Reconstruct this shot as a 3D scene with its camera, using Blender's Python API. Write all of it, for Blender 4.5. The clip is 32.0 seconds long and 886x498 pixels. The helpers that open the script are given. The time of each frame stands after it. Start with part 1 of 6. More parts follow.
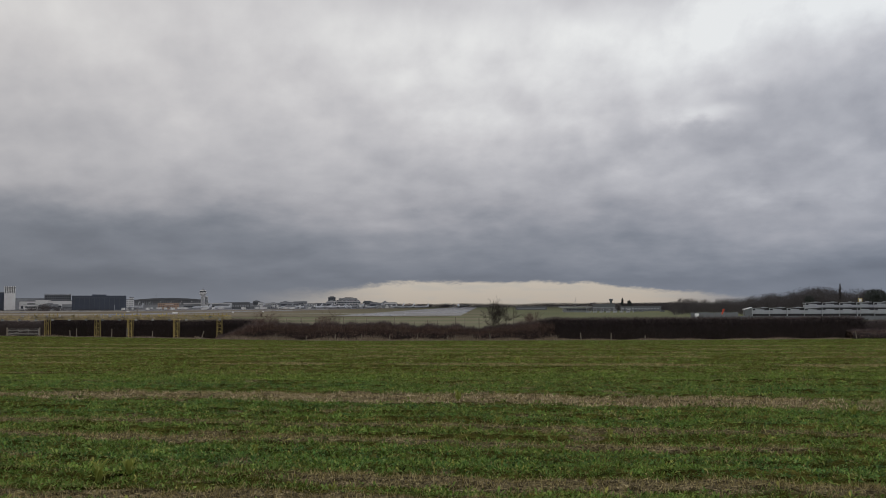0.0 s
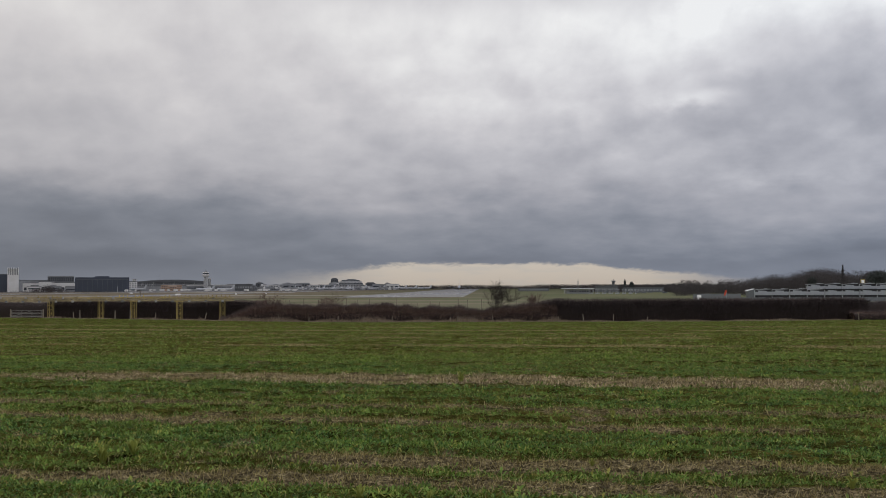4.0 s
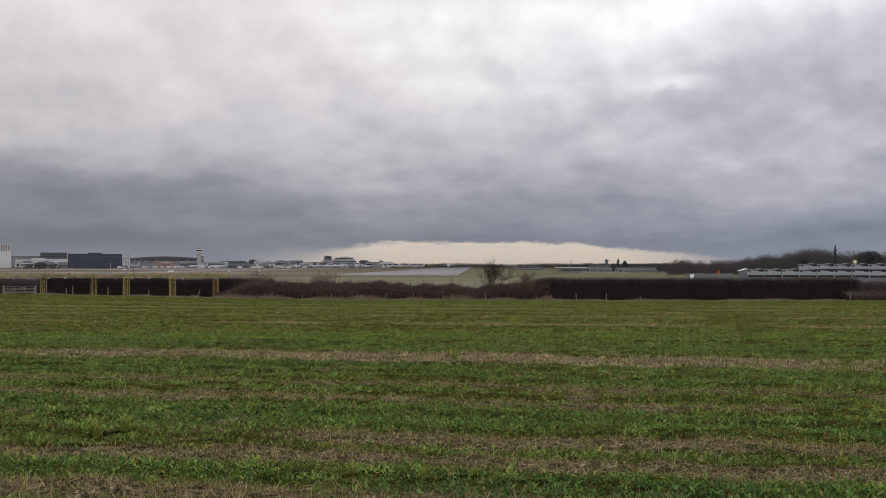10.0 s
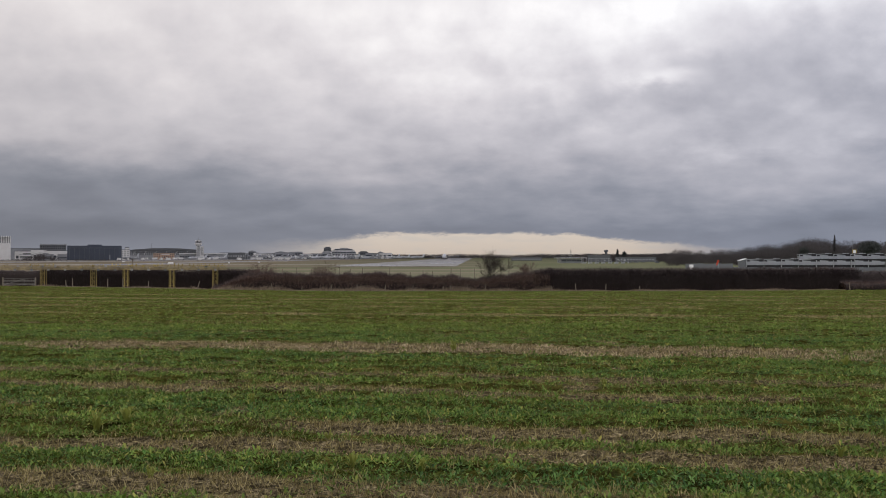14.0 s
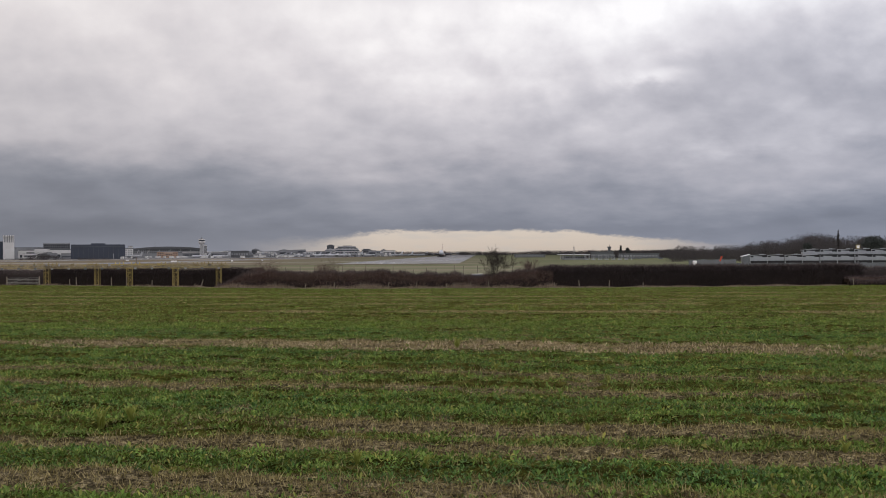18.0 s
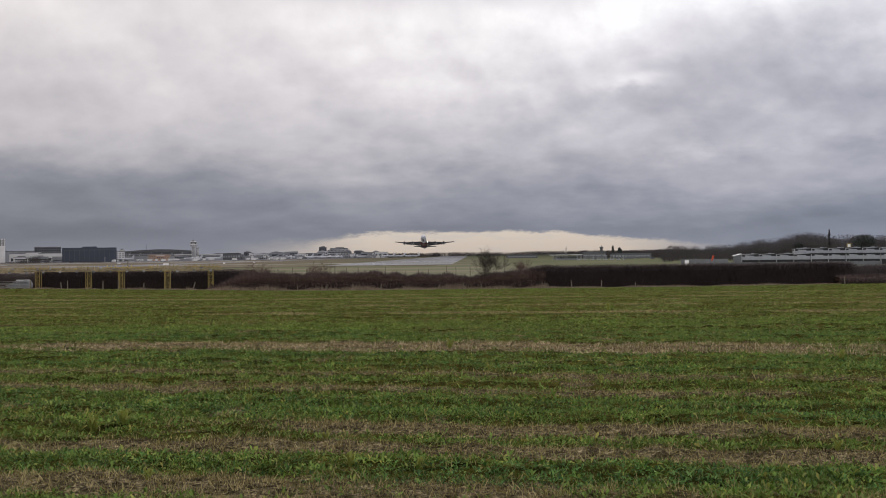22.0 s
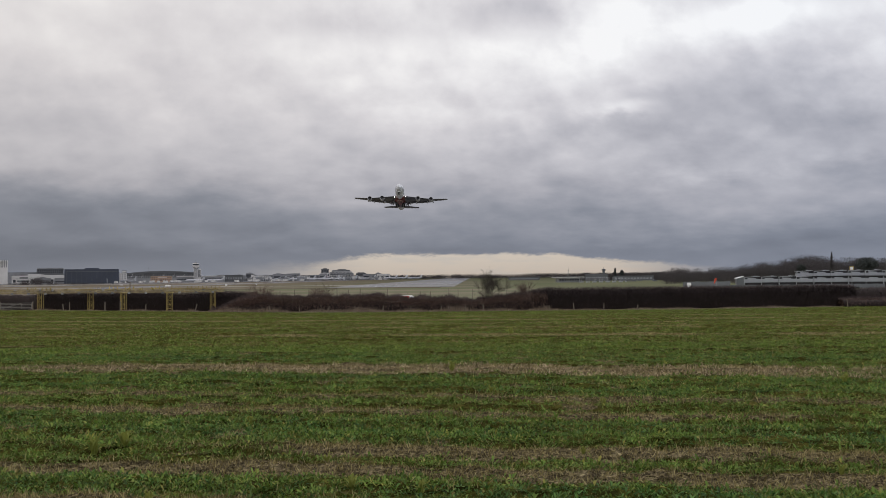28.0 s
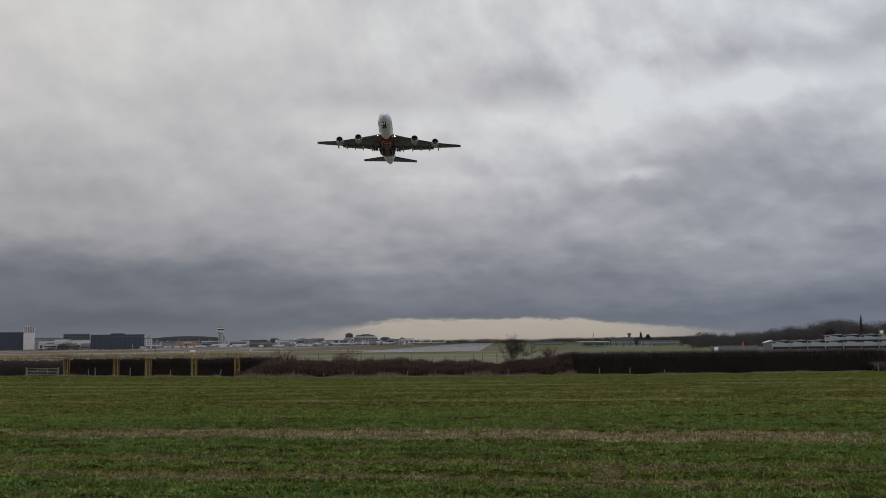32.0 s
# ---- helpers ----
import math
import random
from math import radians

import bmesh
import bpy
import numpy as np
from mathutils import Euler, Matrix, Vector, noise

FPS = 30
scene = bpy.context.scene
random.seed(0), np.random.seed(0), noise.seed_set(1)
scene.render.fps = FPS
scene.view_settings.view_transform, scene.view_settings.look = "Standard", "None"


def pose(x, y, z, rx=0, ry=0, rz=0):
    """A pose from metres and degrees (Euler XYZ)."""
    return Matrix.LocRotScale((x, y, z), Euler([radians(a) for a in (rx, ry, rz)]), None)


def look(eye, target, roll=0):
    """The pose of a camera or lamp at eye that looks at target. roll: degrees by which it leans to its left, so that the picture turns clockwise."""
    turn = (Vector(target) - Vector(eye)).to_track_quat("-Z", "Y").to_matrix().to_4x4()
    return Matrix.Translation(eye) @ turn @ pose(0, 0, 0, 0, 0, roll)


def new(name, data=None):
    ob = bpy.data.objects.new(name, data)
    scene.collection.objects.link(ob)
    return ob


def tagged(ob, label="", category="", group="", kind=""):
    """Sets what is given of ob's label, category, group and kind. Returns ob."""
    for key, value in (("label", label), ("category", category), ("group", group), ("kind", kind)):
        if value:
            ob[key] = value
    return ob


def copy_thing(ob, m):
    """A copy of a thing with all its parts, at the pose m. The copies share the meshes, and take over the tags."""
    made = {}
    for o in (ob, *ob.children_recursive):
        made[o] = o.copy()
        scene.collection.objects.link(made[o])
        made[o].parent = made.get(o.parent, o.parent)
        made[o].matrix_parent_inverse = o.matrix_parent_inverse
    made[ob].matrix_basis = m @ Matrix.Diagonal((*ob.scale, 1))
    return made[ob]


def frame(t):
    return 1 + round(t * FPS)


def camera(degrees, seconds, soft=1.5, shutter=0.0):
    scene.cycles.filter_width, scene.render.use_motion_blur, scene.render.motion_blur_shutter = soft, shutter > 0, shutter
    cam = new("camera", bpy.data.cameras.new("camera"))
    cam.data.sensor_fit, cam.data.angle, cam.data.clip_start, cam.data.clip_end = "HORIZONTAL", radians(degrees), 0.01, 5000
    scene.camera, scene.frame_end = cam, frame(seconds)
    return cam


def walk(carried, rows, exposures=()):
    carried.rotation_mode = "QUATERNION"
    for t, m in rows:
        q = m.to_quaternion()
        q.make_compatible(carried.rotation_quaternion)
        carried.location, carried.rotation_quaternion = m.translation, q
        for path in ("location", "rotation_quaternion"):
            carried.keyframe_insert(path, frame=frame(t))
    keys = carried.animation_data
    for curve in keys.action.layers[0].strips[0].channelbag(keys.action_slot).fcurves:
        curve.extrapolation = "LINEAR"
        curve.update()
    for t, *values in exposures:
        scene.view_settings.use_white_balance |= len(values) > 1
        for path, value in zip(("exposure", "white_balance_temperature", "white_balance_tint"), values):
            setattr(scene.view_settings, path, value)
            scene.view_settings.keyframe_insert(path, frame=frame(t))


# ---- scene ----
# One fixed standing place in a field; the hand-held camera only turns.
# Turns: seconds, yaw, pitch, roll in degrees.
TURNS = (
    (0, 0.25, 3.22, 0.14), (0.5, 0.12, 3.19, 0.15), (1, 0.06, 3.08, 0.12), (1.5, 0.24, 2.83, -0.00),
    (2, 0.53, 2.82, 0.14), (2.5, 0.73, 2.55, 0.08), (3, 0.54, 2.31, 0.07), (3.5, 0.45, 2.14, 0.12),
    (5.5, 0.05, 2.33, 0.27), (6, -0.11, 2.26, 0.26), (6.5, -0.00, 2.37, 0.35), (7, 0.08, 1.93, 0.15),
    (7.5, 0.01, 1.68, 0.05), (8, 0.09, 1.40, -0.02), (8.5, 0.01, 1.24, -0.09), (9, -0.06, 0.96, -0.14),
    (9.5, -0.17, 0.96, -0.15), (10, 0.03, 0.93, -0.13), (10.5, 0.17, 0.92, -0.05), (11, 0.12, 1.05, 0.15),
    (11.5, 0.27, 0.74, 0.23), (12, -0.00, 0.71, 0.00), (12.5, 0.09, 0.60, 0.05), (13, 0.00, 0.61, -0.00),
    (13.5, 0.04, 0.51, 0.03), (14, -0.00, 0.41, 0.03), (14.5, -0.08, 0.20, -0.07), (16.5, 0.11, 0.65, 0.13),
    (17, 0.13, 0.64, 0.21), (17.5, 0.03, 0.40, 0.30), (18, 0.18, 0.25, 0.30), (18.5, 0.14, 0.30, 0.24),
    (19, -0.06, 0.14, 0.18), (19.5, -0.08, 0.08, 0.27), (20, -0.08, 0.05, 0.17), (20.5, 0.08, 0.03, 0.23),
    (21, 0.04, -0.07, 0.29), (21.5, 0.06, -0.09, 0.45), (22, -0.26, 0.31, 0.64), (22.5, -0.39, 0.35, 0.57),
    (23, -0.41, 0.41, 0.46), (23.5, -0.24, 0.61, 0.61), (24, -0.26, 0.97, 0.67), (24.5, -0.35, 1.07, 0.71),
    (25, -0.29, 0.98, 0.69), (25.5, -0.26, 0.97, 0.66), (27.5, -0.18, 1.27, 0.53), (28, -0.15, 1.57, 0.55),
    (28.5, -0.15, 1.91, 0.50), (29, 0.12, 2.93, 0.62), (29.5, 0.21, 3.37, 0.55), (30, 0.30, 3.92, 0.48),
    (30.5, 0.66, 4.56, 0.59), (31, 1.07, 4.94, 0.70), (31.5, 1.04, 4.85, 0.69), (32, 1.19, 5.26, 0.66))
EYE = 1.75
cam = camera(47.6, 32.0, 0.6)


def aim(yaw, pitch, roll):
    return pose(0, 0, EYE, 0, 0, yaw) @ pose(0, 0, 0, pitch) @ pose(0, 0, 0, 0, roll) @ pose(0, 0, 0, 90)


EXPOSURES = ((0.0, -0.30, 6480, 7), (3.0, -0.22, 6480, 8), (6.0, -0.19, 6500, 8), (9.0, 0.0, 6550, 10), (25.0, 0.0, 6580, 11), (28.0, -0.10, 6540, 9), (30.0, -0.32, 6490, 8), (32.0, -0.55, 6430, 7))
walk(cam, [(t, aim(a, b, c)) for t, a, b, c in TURNS], EXPOSURES)

# ---- world and sun: an overcast winter afternoon, the light ahead behind the cloud ----
world = bpy.data.worlds.new("world")
scene.world = world
world.use_nodes = True
wn = world.node_tree.nodes
sky = wn.new("ShaderNodeTexSky")
sky.sky_type, sky.sun_disc = "NISHITA", False
sky.sun_elevation, sky.sun_rotation = radians(22), radians(15)
world.node_tree.links.new(sky.outputs[0], wn["Background"].inputs[0])
wn["Background"].inputs[1].default_value = 0.1
sun = new("sun", bpy.data.lights.new("sun", "SUN"))
sun.data.energy, sun.data.angle, sun.data.color = 0.8, radians(25), (1.0, 0.95, 0.88)
sun.matrix_basis = look((0, 0, 0), (-math.sin(radians(15)), -math.cos(radians(15)), -math.tan(radians(22))))


OVERHEAD = 2.2         # how much brighter the cloud is overhead than low down


# ---- materials ----
class Nodes:
    """Short hand for building a node material."""

    def __init__(self, name):
        self.mat = bpy.data.materials.new(name)
        self.mat.use_nodes = True
        self.t = self.mat.node_tree
        self.n = self.t.nodes
        self.bsdf = self.n["Principled BSDF"]
        self.out = self.n["Material Output"]

    def put(self, socket, value):
        if hasattr(value, "is_output"):
            self.t.links.new(value, socket)
        elif isinstance(value, (tuple, list)) and len(value) == 3 and socket.type == "RGBA":
            socket.default_value = (*value, 1)
        else:
            socket.default_value = value

    def coord(self, kind="Object"):
        return self.n.new("ShaderNodeTexCoord").outputs[kind]

    def split(self, v):
        n = self.n.new("ShaderNodeSeparateXYZ")
        self.put(n.inputs[0], v)
        return n.outputs

    def join(self, x, y, z=0.0):
        n = self.n.new("ShaderNodeCombineXYZ")
        for s, v in zip(n.inputs, (x, y, z)):
            self.put(s, v)
        return n.outputs[0]

    def scaled(self, v, scale):
        n = self.n.new("ShaderNodeMapping")
        self.put(n.inputs["Vector"], v)
        n.inputs["Scale"].default_value = scale
        return n.outputs[0]

    def math(self, op, a, b=0.0, clamp=False):
        n = self.n.new("ShaderNodeMath")
        n.operation, n.use_clamp = op, clamp
        self.put(n.inputs[0], a)
        self.put(n.inputs[1], b)
        return n.outputs[0]

    def noise(self, v, scale, detail=4.0, rough=0.55, distort=0.0):
        n = self.n.new("ShaderNodeTexNoise")
        self.put(n.inputs["Vector"], v)
        n.inputs["Scale"].default_value = scale
        n.inputs["Detail"].default_value = detail
        n.inputs["Roughness"].default_value = rough
        n.inputs["Distortion"].default_value = distort
        return n.outputs["Fac"]

    def ramp(self, fac, stops, smooth=False):
        n = self.n.new("ShaderNodeValToRGB")
        r = n.color_ramp
        if smooth:
            r.interpolation = "EASE"
        while len(r.elements) < len(stops):
            r.elements.new(0.5)
        for e, (p, c) in zip(r.elements, stops):
            e.position = p
            e.color = (*c, 1) if isinstance(c, (tuple, list)) else (c, c, c, 1)
        self.put(n.inputs[0], fac)
        return n.outputs[0]

    def mix(self, fac, a, b, mode="MIX"):
        n = self.n.new("ShaderNodeMix")
        n.data_type, n.blend_type = "RGBA", mode
        self.put(n.inputs[0], fac)
        self.put(n.inputs[6], a)
        self.put(n.inputs[7], b)
        return n.outputs[2]

    def step(self, v, lo, hi, to_lo=0.0, to_hi=1.0):
        n = self.n.new("ShaderNodeMapRange")
        n.interpolation_type = "SMOOTHSTEP"
        for i, x in enumerate((v, lo, hi, to_lo, to_hi)):
            self.put(n.inputs[i], x)
        return n.outputs[0]

    def bump(self, height, strength=0.3, distance=0.02):
        n = self.n.new("ShaderNodeBump")
        n.inputs["Strength"].default_value = strength
        n.inputs["Distance"].default_value = distance
        self.put(n.inputs["Height"], height)
        self.t.links.new(n.outputs[0], self.bsdf.inputs["Normal"])

    def finish(self, colour, rough=0.6, metal=0.0, spec=0.5):
        self.put(self.bsdf.inputs["Base Color"], colour)
        self.put(self.bsdf.inputs["Roughness"], rough)
        self.put(self.bsdf.inputs["Metallic"], metal)
        self.put(self.bsdf.inputs["Specular IOR Level"], spec)
        return self.mat


def worn(name, colour, rough=0.6, metal=0.0, grain=1.0, dirt=0.25, spec=0.5):
    """A painted or plain surface with stains at two scales."""
    n = Nodes(name)
    p = n.coord()
    big = n.noise(p, 0.35 * grain, 5)
    fine = n.noise(p, 6.0 * grain, 4)
    dark = tuple(c * (1 - dirt) * k for c, k in zip(colour, (1.0, 0.97, 0.92)))
    light = tuple(min(1, c * (1 + dirt * 0.35)) for c in colour)
    c = n.mix(n.ramp(big, [(0.3, 0.0), (0.7, 1.0)]), dark, light)
    c = n.mix(n.math("MULTIPLY", fine, dirt), c, dark)
    n.bump(fine, 0.15, 0.01)
    r = n.math("ADD", n.math("MULTIPLY", big, 0.2), rough - 0.1)
    return n.finish(c, r, metal, spec)


def leafy(name, stops, rough=0.75, thin=0.0, mottle=0.0):
    """Blades, twigs and leaves, each of its own tone; thin ones let light through."""
    n = Nodes(name)
    g = n.n.new("ShaderNodeNewGeometry")
    c = n.ramp(g.outputs["Random Per Island"], stops)
    c = n.mix(n.math("MULTIPLY", n.noise(n.coord(), 0.12, 3), 0.35 if mottle else 0.7), c, stops[0][1])
    if mottle:
        c = n.mix(mottle, c, n.mix(1.0, c, n.ramp(n.noise(n.coord(), 2.2, 6, 0.65), [(0.36, 0.45), (0.5, 1.0), (0.64, 1.6)]), "MULTIPLY"))
    n.finish(c, rough, 0.0, 0.2)
    if thin:
        t = n.n.new("ShaderNodeBsdfTranslucent")
        n.put(t.inputs[0], c)
        m = n.n.new("ShaderNodeMixShader")
        m.inputs[0].default_value = thin
        n.t.links.new(n.bsdf.outputs[0], m.inputs[1])
        n.t.links.new(t.outputs[0], m.inputs[2])
        n.t.links.new(m.outputs[0], n.out.inputs["Surface"])
    return n.mat


def glow(name, colour, strength):
    n = Nodes(name)
    n.put(n.bsdf.inputs["Emission Color"], colour)
    n.bsdf.inputs["Emission Strength"].default_value = strength
    return n.finish(colour, 0.3)


ROW_SLOPE = 0.175       # crop rows run slightly askew to the hedge
STRIPS = ((7.35, 0.45, 0.8), (8.95, 0.26, 0.8), (10.15, 0.36, 0.9), (12.95, 0.30, 0.8), (14.6, 0.28, 0.55),
          (18.9, 0.80, 1.0), (24.0, 0.4, 0.25), (29.0, 0.6, 0.3), (39.0, 1.1, 0.85), (52.0, 1.6, 0.5), (64.0, 2.0, 0.35), (77.0, 2.2, 0.75), (98.0, 3.0, 0.5))


def field_material():
    n = Nodes("stubble_field_soil")
    p = n.coord()
    x, y, z = n.split(p)
    mask = n.n.new("ShaderNodeAttribute")
    mask.attribute_name = "bare"
    bare = n.math("ADD", mask.outputs["Fac"], n.math("MULTIPLY", n.math("SUBTRACT", n.noise(p, 5.0, 5, 0.6), 0.5), 0.9))
    bare = n.step(bare, 0.30, 0.66)
    crumb = n.noise(p, 34.0, 6, 0.7)
    soil = n.ramp(n.noise(p, 4.0, 6), [(0.3, (0.066, 0.052, 0.028)), (0.55, (0.145, 0.116, 0.068)), (0.72, (0.25, 0.205, 0.125))])
    soil = n.mix(1.0, soil, n.ramp(crumb, [(0.38, 0.2), (0.5, 0.9), (0.62, 1.9)]), "MULTIPLY")
    soil = n.mix(1.0, soil, n.ramp(n.noise(p, 11.0, 5, 0.6), [(0.38, 0.35), (0.5, 1.0), (0.62, 1.45)]), "MULTIPLY")
    moss = n.ramp(n.noise(p, 3.2, 6), [(0.3, (0.022, 0.022, 0.007)), (0.5, (0.050, 0.050, 0.011)), (0.7, (0.100, 0.088, 0.026))])
    moss = n.mix(n.step(n.noise(p, 0.06, 3), 0.45, 0.7, 0.0, 0.5), moss, (0.10, 0.080, 0.026))
    moss = n.mix(1.0, moss, n.ramp(crumb, [(0.35, 0.40), (0.5, 1.0), (0.66, 1.5)]), "MULTIPLY")
    # Flattened dark dashes painted into the colour for shadows between crop clumps.
    shade_dash = n.noise(n.scaled(p, (0.45, 1.5, 1)), 3.5, 5, 0.6)
    moss = n.mix(1.0, moss, n.ramp(shade_dash, [(0.36, 0.35), (0.5, 0.9), (0.62, 1.35)]), "MULTIPLY")
    moss = n.mix(1.0, moss, n.ramp(n.noise(p, 1.4, 5, 0.65), [(0.36, 0.6), (0.5, 1.0), (0.64, 1.4)]), "MULTIPLY")
    n.bump(crumb, 1.0, 0.04)
    return n.finish(n.mix(bare, moss, soil), 1.0, 0.0, 0.0)


def airfield_grass():
    n = Nodes("airfield_grass")
    p = n.coord()
    x = n.split(p)[0]
    c = n.ramp(n.noise(p, 0.008, 3), [(0.3, (0.122, 0.126, 0.076)), (0.55, (0.158, 0.155, 0.102)), (0.75, (0.205, 0.188, 0.135))])
    c = n.mix(n.step(n.noise(n.scaled(p, (0.10, 1, 1)), 0.010, 4, 0.6), 0.45, 0.62, 0.0, 0.75), c, (0.215, 0.185, 0.145))
    c = n.mix(n.step(n.math("ADD", x, n.math("MULTIPLY", n.noise(p, 0.01, 4), 220.0)), 60.0, -90.0, 0.0, 0.8), c, (0.20, 0.168, 0.130))
    c = n.mix(n.step(x, 20.0, 70.0, 0.0, 0.7), c, n.ramp(n.noise(p, 0.02, 4), [(0.35, (0.118, 0.136, 0.072)), (0.7, (0.185, 0.182, 0.115))]))
    return n.finish(c, 1.0, 0.0, 0.0)


def wet_tarmac():
    n = Nodes("wet_runway_tarmac")
    p = n.coord()
    wet = n.step(n.noise(n.scaled(p, (1.0, 0.35, 1)), 0.022, 6, 0.6), 0.47, 0.55)
    c = n.mix(wet, (0.28, 0.272, 0.27), (0.075, 0.075, 0.08))
    return n.finish(c, n.math("SUBTRACT", 0.95, n.math("MULTIPLY", wet, 0.75)), 0.0, n.math("MULTIPLY", wet, 0.5))


# Large forms of the cloud sheet: across, up (both as slopes from the eye), half sizes, brightness added
CLOUD_FORMS = ((0.212, 0.174, 0.018, 0.008, 0.14), (0.22, 0.228, 0.075, 0.028, 0.07), (0.05, 0.205, 0.11, 0.045, 0.05), (-0.30, 0.17, 0.16, 0.05, -0.01),
               (0.36, 0.185, 0.080, 0.040, -0.09), (0.26, 0.125, 0.07, 0.020, -0.01), (0.30, 0.105, 0.045, 0.010, 0.06), (0.40, 0.115, 0.05, 0.012, 0.06),
               (-0.36, 0.075, 0.18, 0.018, -0.07), (-0.02, 0.090, 0.20, 0.016, 0.02), (0.14, 0.05, 0.16, 0.016, 0.015), (0.34, 0.065, 0.14, 0.02, 0.05),
               (-0.10, 0.13, 0.16, 0.03, 0.03), (0.10, 0.295, 0.10, 0.022, -0.07), (-0.09, 0.275, 0.05, 0.014, -0.05), (-0.30, 0.29, 0.12, 0.03, -0.04),
               (0.36, 0.31, 0.14, 0.022, -0.10), (0.38, 0.262, 0.08, 0.018, 0.09), (0.02, 0.245, 0.16, 0.02, 0.04), (-0.06, 0.205, 0.16, 0.03, 0.035),
               (-0.36, 0.032, 0.16, 0.026, -0.045))


def cloud_material():
    """The cloud deck: glowing grey sheet of heaped cloud, torn where the light comes through, pale under its far edge."""
    n = Nodes("cloud_deck")
    p = n.coord()
    x, y, z = n.split(p)
    r = n.math("SQRT", n.math("ADD", n.math("MULTIPLY", x, x), n.math("MULTIPLY", y, y)))
    el = n.math("DIVIDE", n.math("SUBTRACT", z, EYE), n.math("MAXIMUM", r, 50.0))
    ahead = n.math("DIVIDE", y, n.math("MAXIMUM", r, 1.0))
    side = n.math("DIVIDE", x, n.math("MAXIMUM", r, 1.0))
    # heaps are round overhead and drawn out flat towards the horizon
    rise = n.math("MULTIPLY", n.math("LOGARITHM", n.math("MAXIMUM", n.math("ADD", el, 0.07), 0.01), math.e), 0.30)
    flat = n.join(side, rise, ahead)
    broad = n.math("SUBTRACT", n.noise(flat, 4.5, 3, 0.5), 0.5)
    puff = n.math("SUBTRACT", n.noise(flat, 8.0, 7, 0.49), 0.5)
    above = n.math("SUBTRACT", n.noise(n.join(n.math("ADD", side, 0.008), n.math("ADD", rise, 0.022), ahead), 8.0, 7, 0.49), 0.5)
    fine = n.math("SUBTRACT", n.noise(n.join(side, n.math("MULTIPLY", rise, 1.5), ahead), 26.0, 6, 0.5), 0.5)
    us = n.math("ADD", side, n.math("ADD", n.math("MULTIPLY", puff, 0.14), n.math("MULTIPLY", fine, 0.035)))
    ue = n.math("ADD", el, n.math("ADD", n.math("MULTIPLY", puff, 0.034), n.math("ADD", n.math("MULTIPLY", broad, 0.03), n.math("MULTIPLY", fine, 0.016))))
    # brightness from the far dark base up to the thin bright part overhead
    lum = n.ramp(n.math("MULTIPLY", ue, 3.0), [(0.0, 0.56), (0.07, 0.535), (0.15, 0.575), (0.24, 0.645), (0.34, 0.735), (0.60, 0.83), (0.85, 0.92), (1.0, 0.94)])
    for cx, cz, a, b, amount in CLOUD_FORMS:
        dx = n.math("DIVIDE", n.math("SUBTRACT", us, cx), a)
        dz = n.math("DIVIDE", n.math("SUBTRACT", ue, cz), b)
        g = n.math("EXPONENT", n.math("MULTIPLY", n.math("ADD", n.math("MULTIPLY", dx, dx), n.math("MULTIPLY", dz, dz)), -0.7))
        lum = n.math("ADD", lum, n.math("MULTIPLY", g, amount))
    body = n.step(el, 0.02, 0.13, 0.40, 1.0)
    calm = n.step(side, -0.30, 0.22, 0.55, 1.0)
    relief = n.math("MULTIPLY", n.math("SUBTRACT", puff, above), 0.32)
    heap = n.math("ADD", n.math("MULTIPLY", puff, 0.19), n.math("ADD", relief, n.math("MULTIPLY", fine, 0.09)))
    lum = n.math("ADD", lum, n.math("MULTIPLY", heap, n.math("MULTIPLY", body, calm)))
    # ragged thin places where the light comes through
    tear = n.step(n.noise(n.join(side, n.math("MULTIPLY", rise, 1.2), n.math("ADD", ahead, 3.0)), 7.0, 8, 0.54), 0.50, 0.66)
    where = n.math("MULTIPLY", n.step(side, -0.02, 0.22, 0.25, 1.0), n.step(el, 0.10, 0.20))
    lum = n.math("ADD", lum, n.math("MULTIPLY", n.math("MULTIPLY", tear, where), 0.075))
    lum = n.math("MINIMUM", n.math("MAXIMUM", lum, 0.36), 1.0)
    hue = n.ramp(lum, [(0.40, (0.85, 0.935, 1.16)), (0.55, (0.90, 0.965, 1.16)), (0.70, (0.985, 0.98, 1.09)), (0.85, (1.01, 0.985, 1.04)), (1.0, (1.0, 0.99, 1.0))])
    hue = n.mix(1.0, hue, n.ramp(n.math("ADD", side, 0.5), [(0.1, (1.02, 1.0, 0.965)), (0.55, (1.0, 1.0, 1.0)), (0.9, (0.968, 0.995, 1.03))]), "MULTIPLY")
    base = n.mix(1.0, n.math("POWER", lum, 2.25), hue, "MULTIPLY")
    # thinner and brighter overhead; duller away from the hidden sun
    base = n.mix(1.0, base, n.ramp(n.math("MULTIPLY", el, 0.4), [(0.17, (1.0, 1.0, 1.0)), (0.6, (OVERHEAD, OVERHEAD, OVERHEAD))]), "MULTIPLY")
    base = n.mix(1.0, base, n.ramp(n.math("ADD", n.math("MULTIPLY", ahead, 0.5), 0.5), [(0.1, 0.9), (0.9, 1.0)]), "MULTIPLY")
    # the clear strip under the far edge
    ragged = n.math("MULTIPLY", n.math("SUBTRACT", n.noise(n.join(n.math("MULTIPLY", side, 34.0), n.math("MULTIPLY", el, 90.0), 3.0), 1.0, 8, 0.66), 0.5), 0.015)
    edge = n.math("ADD", 0.0225, n.math("MULTIPLY", n.step(side, 0.10, 0.20), -0.0085))
    edge = n.math("ADD", edge, n.math("MULTIPLY", n.step(side, 0.19, 0.28), -0.006))
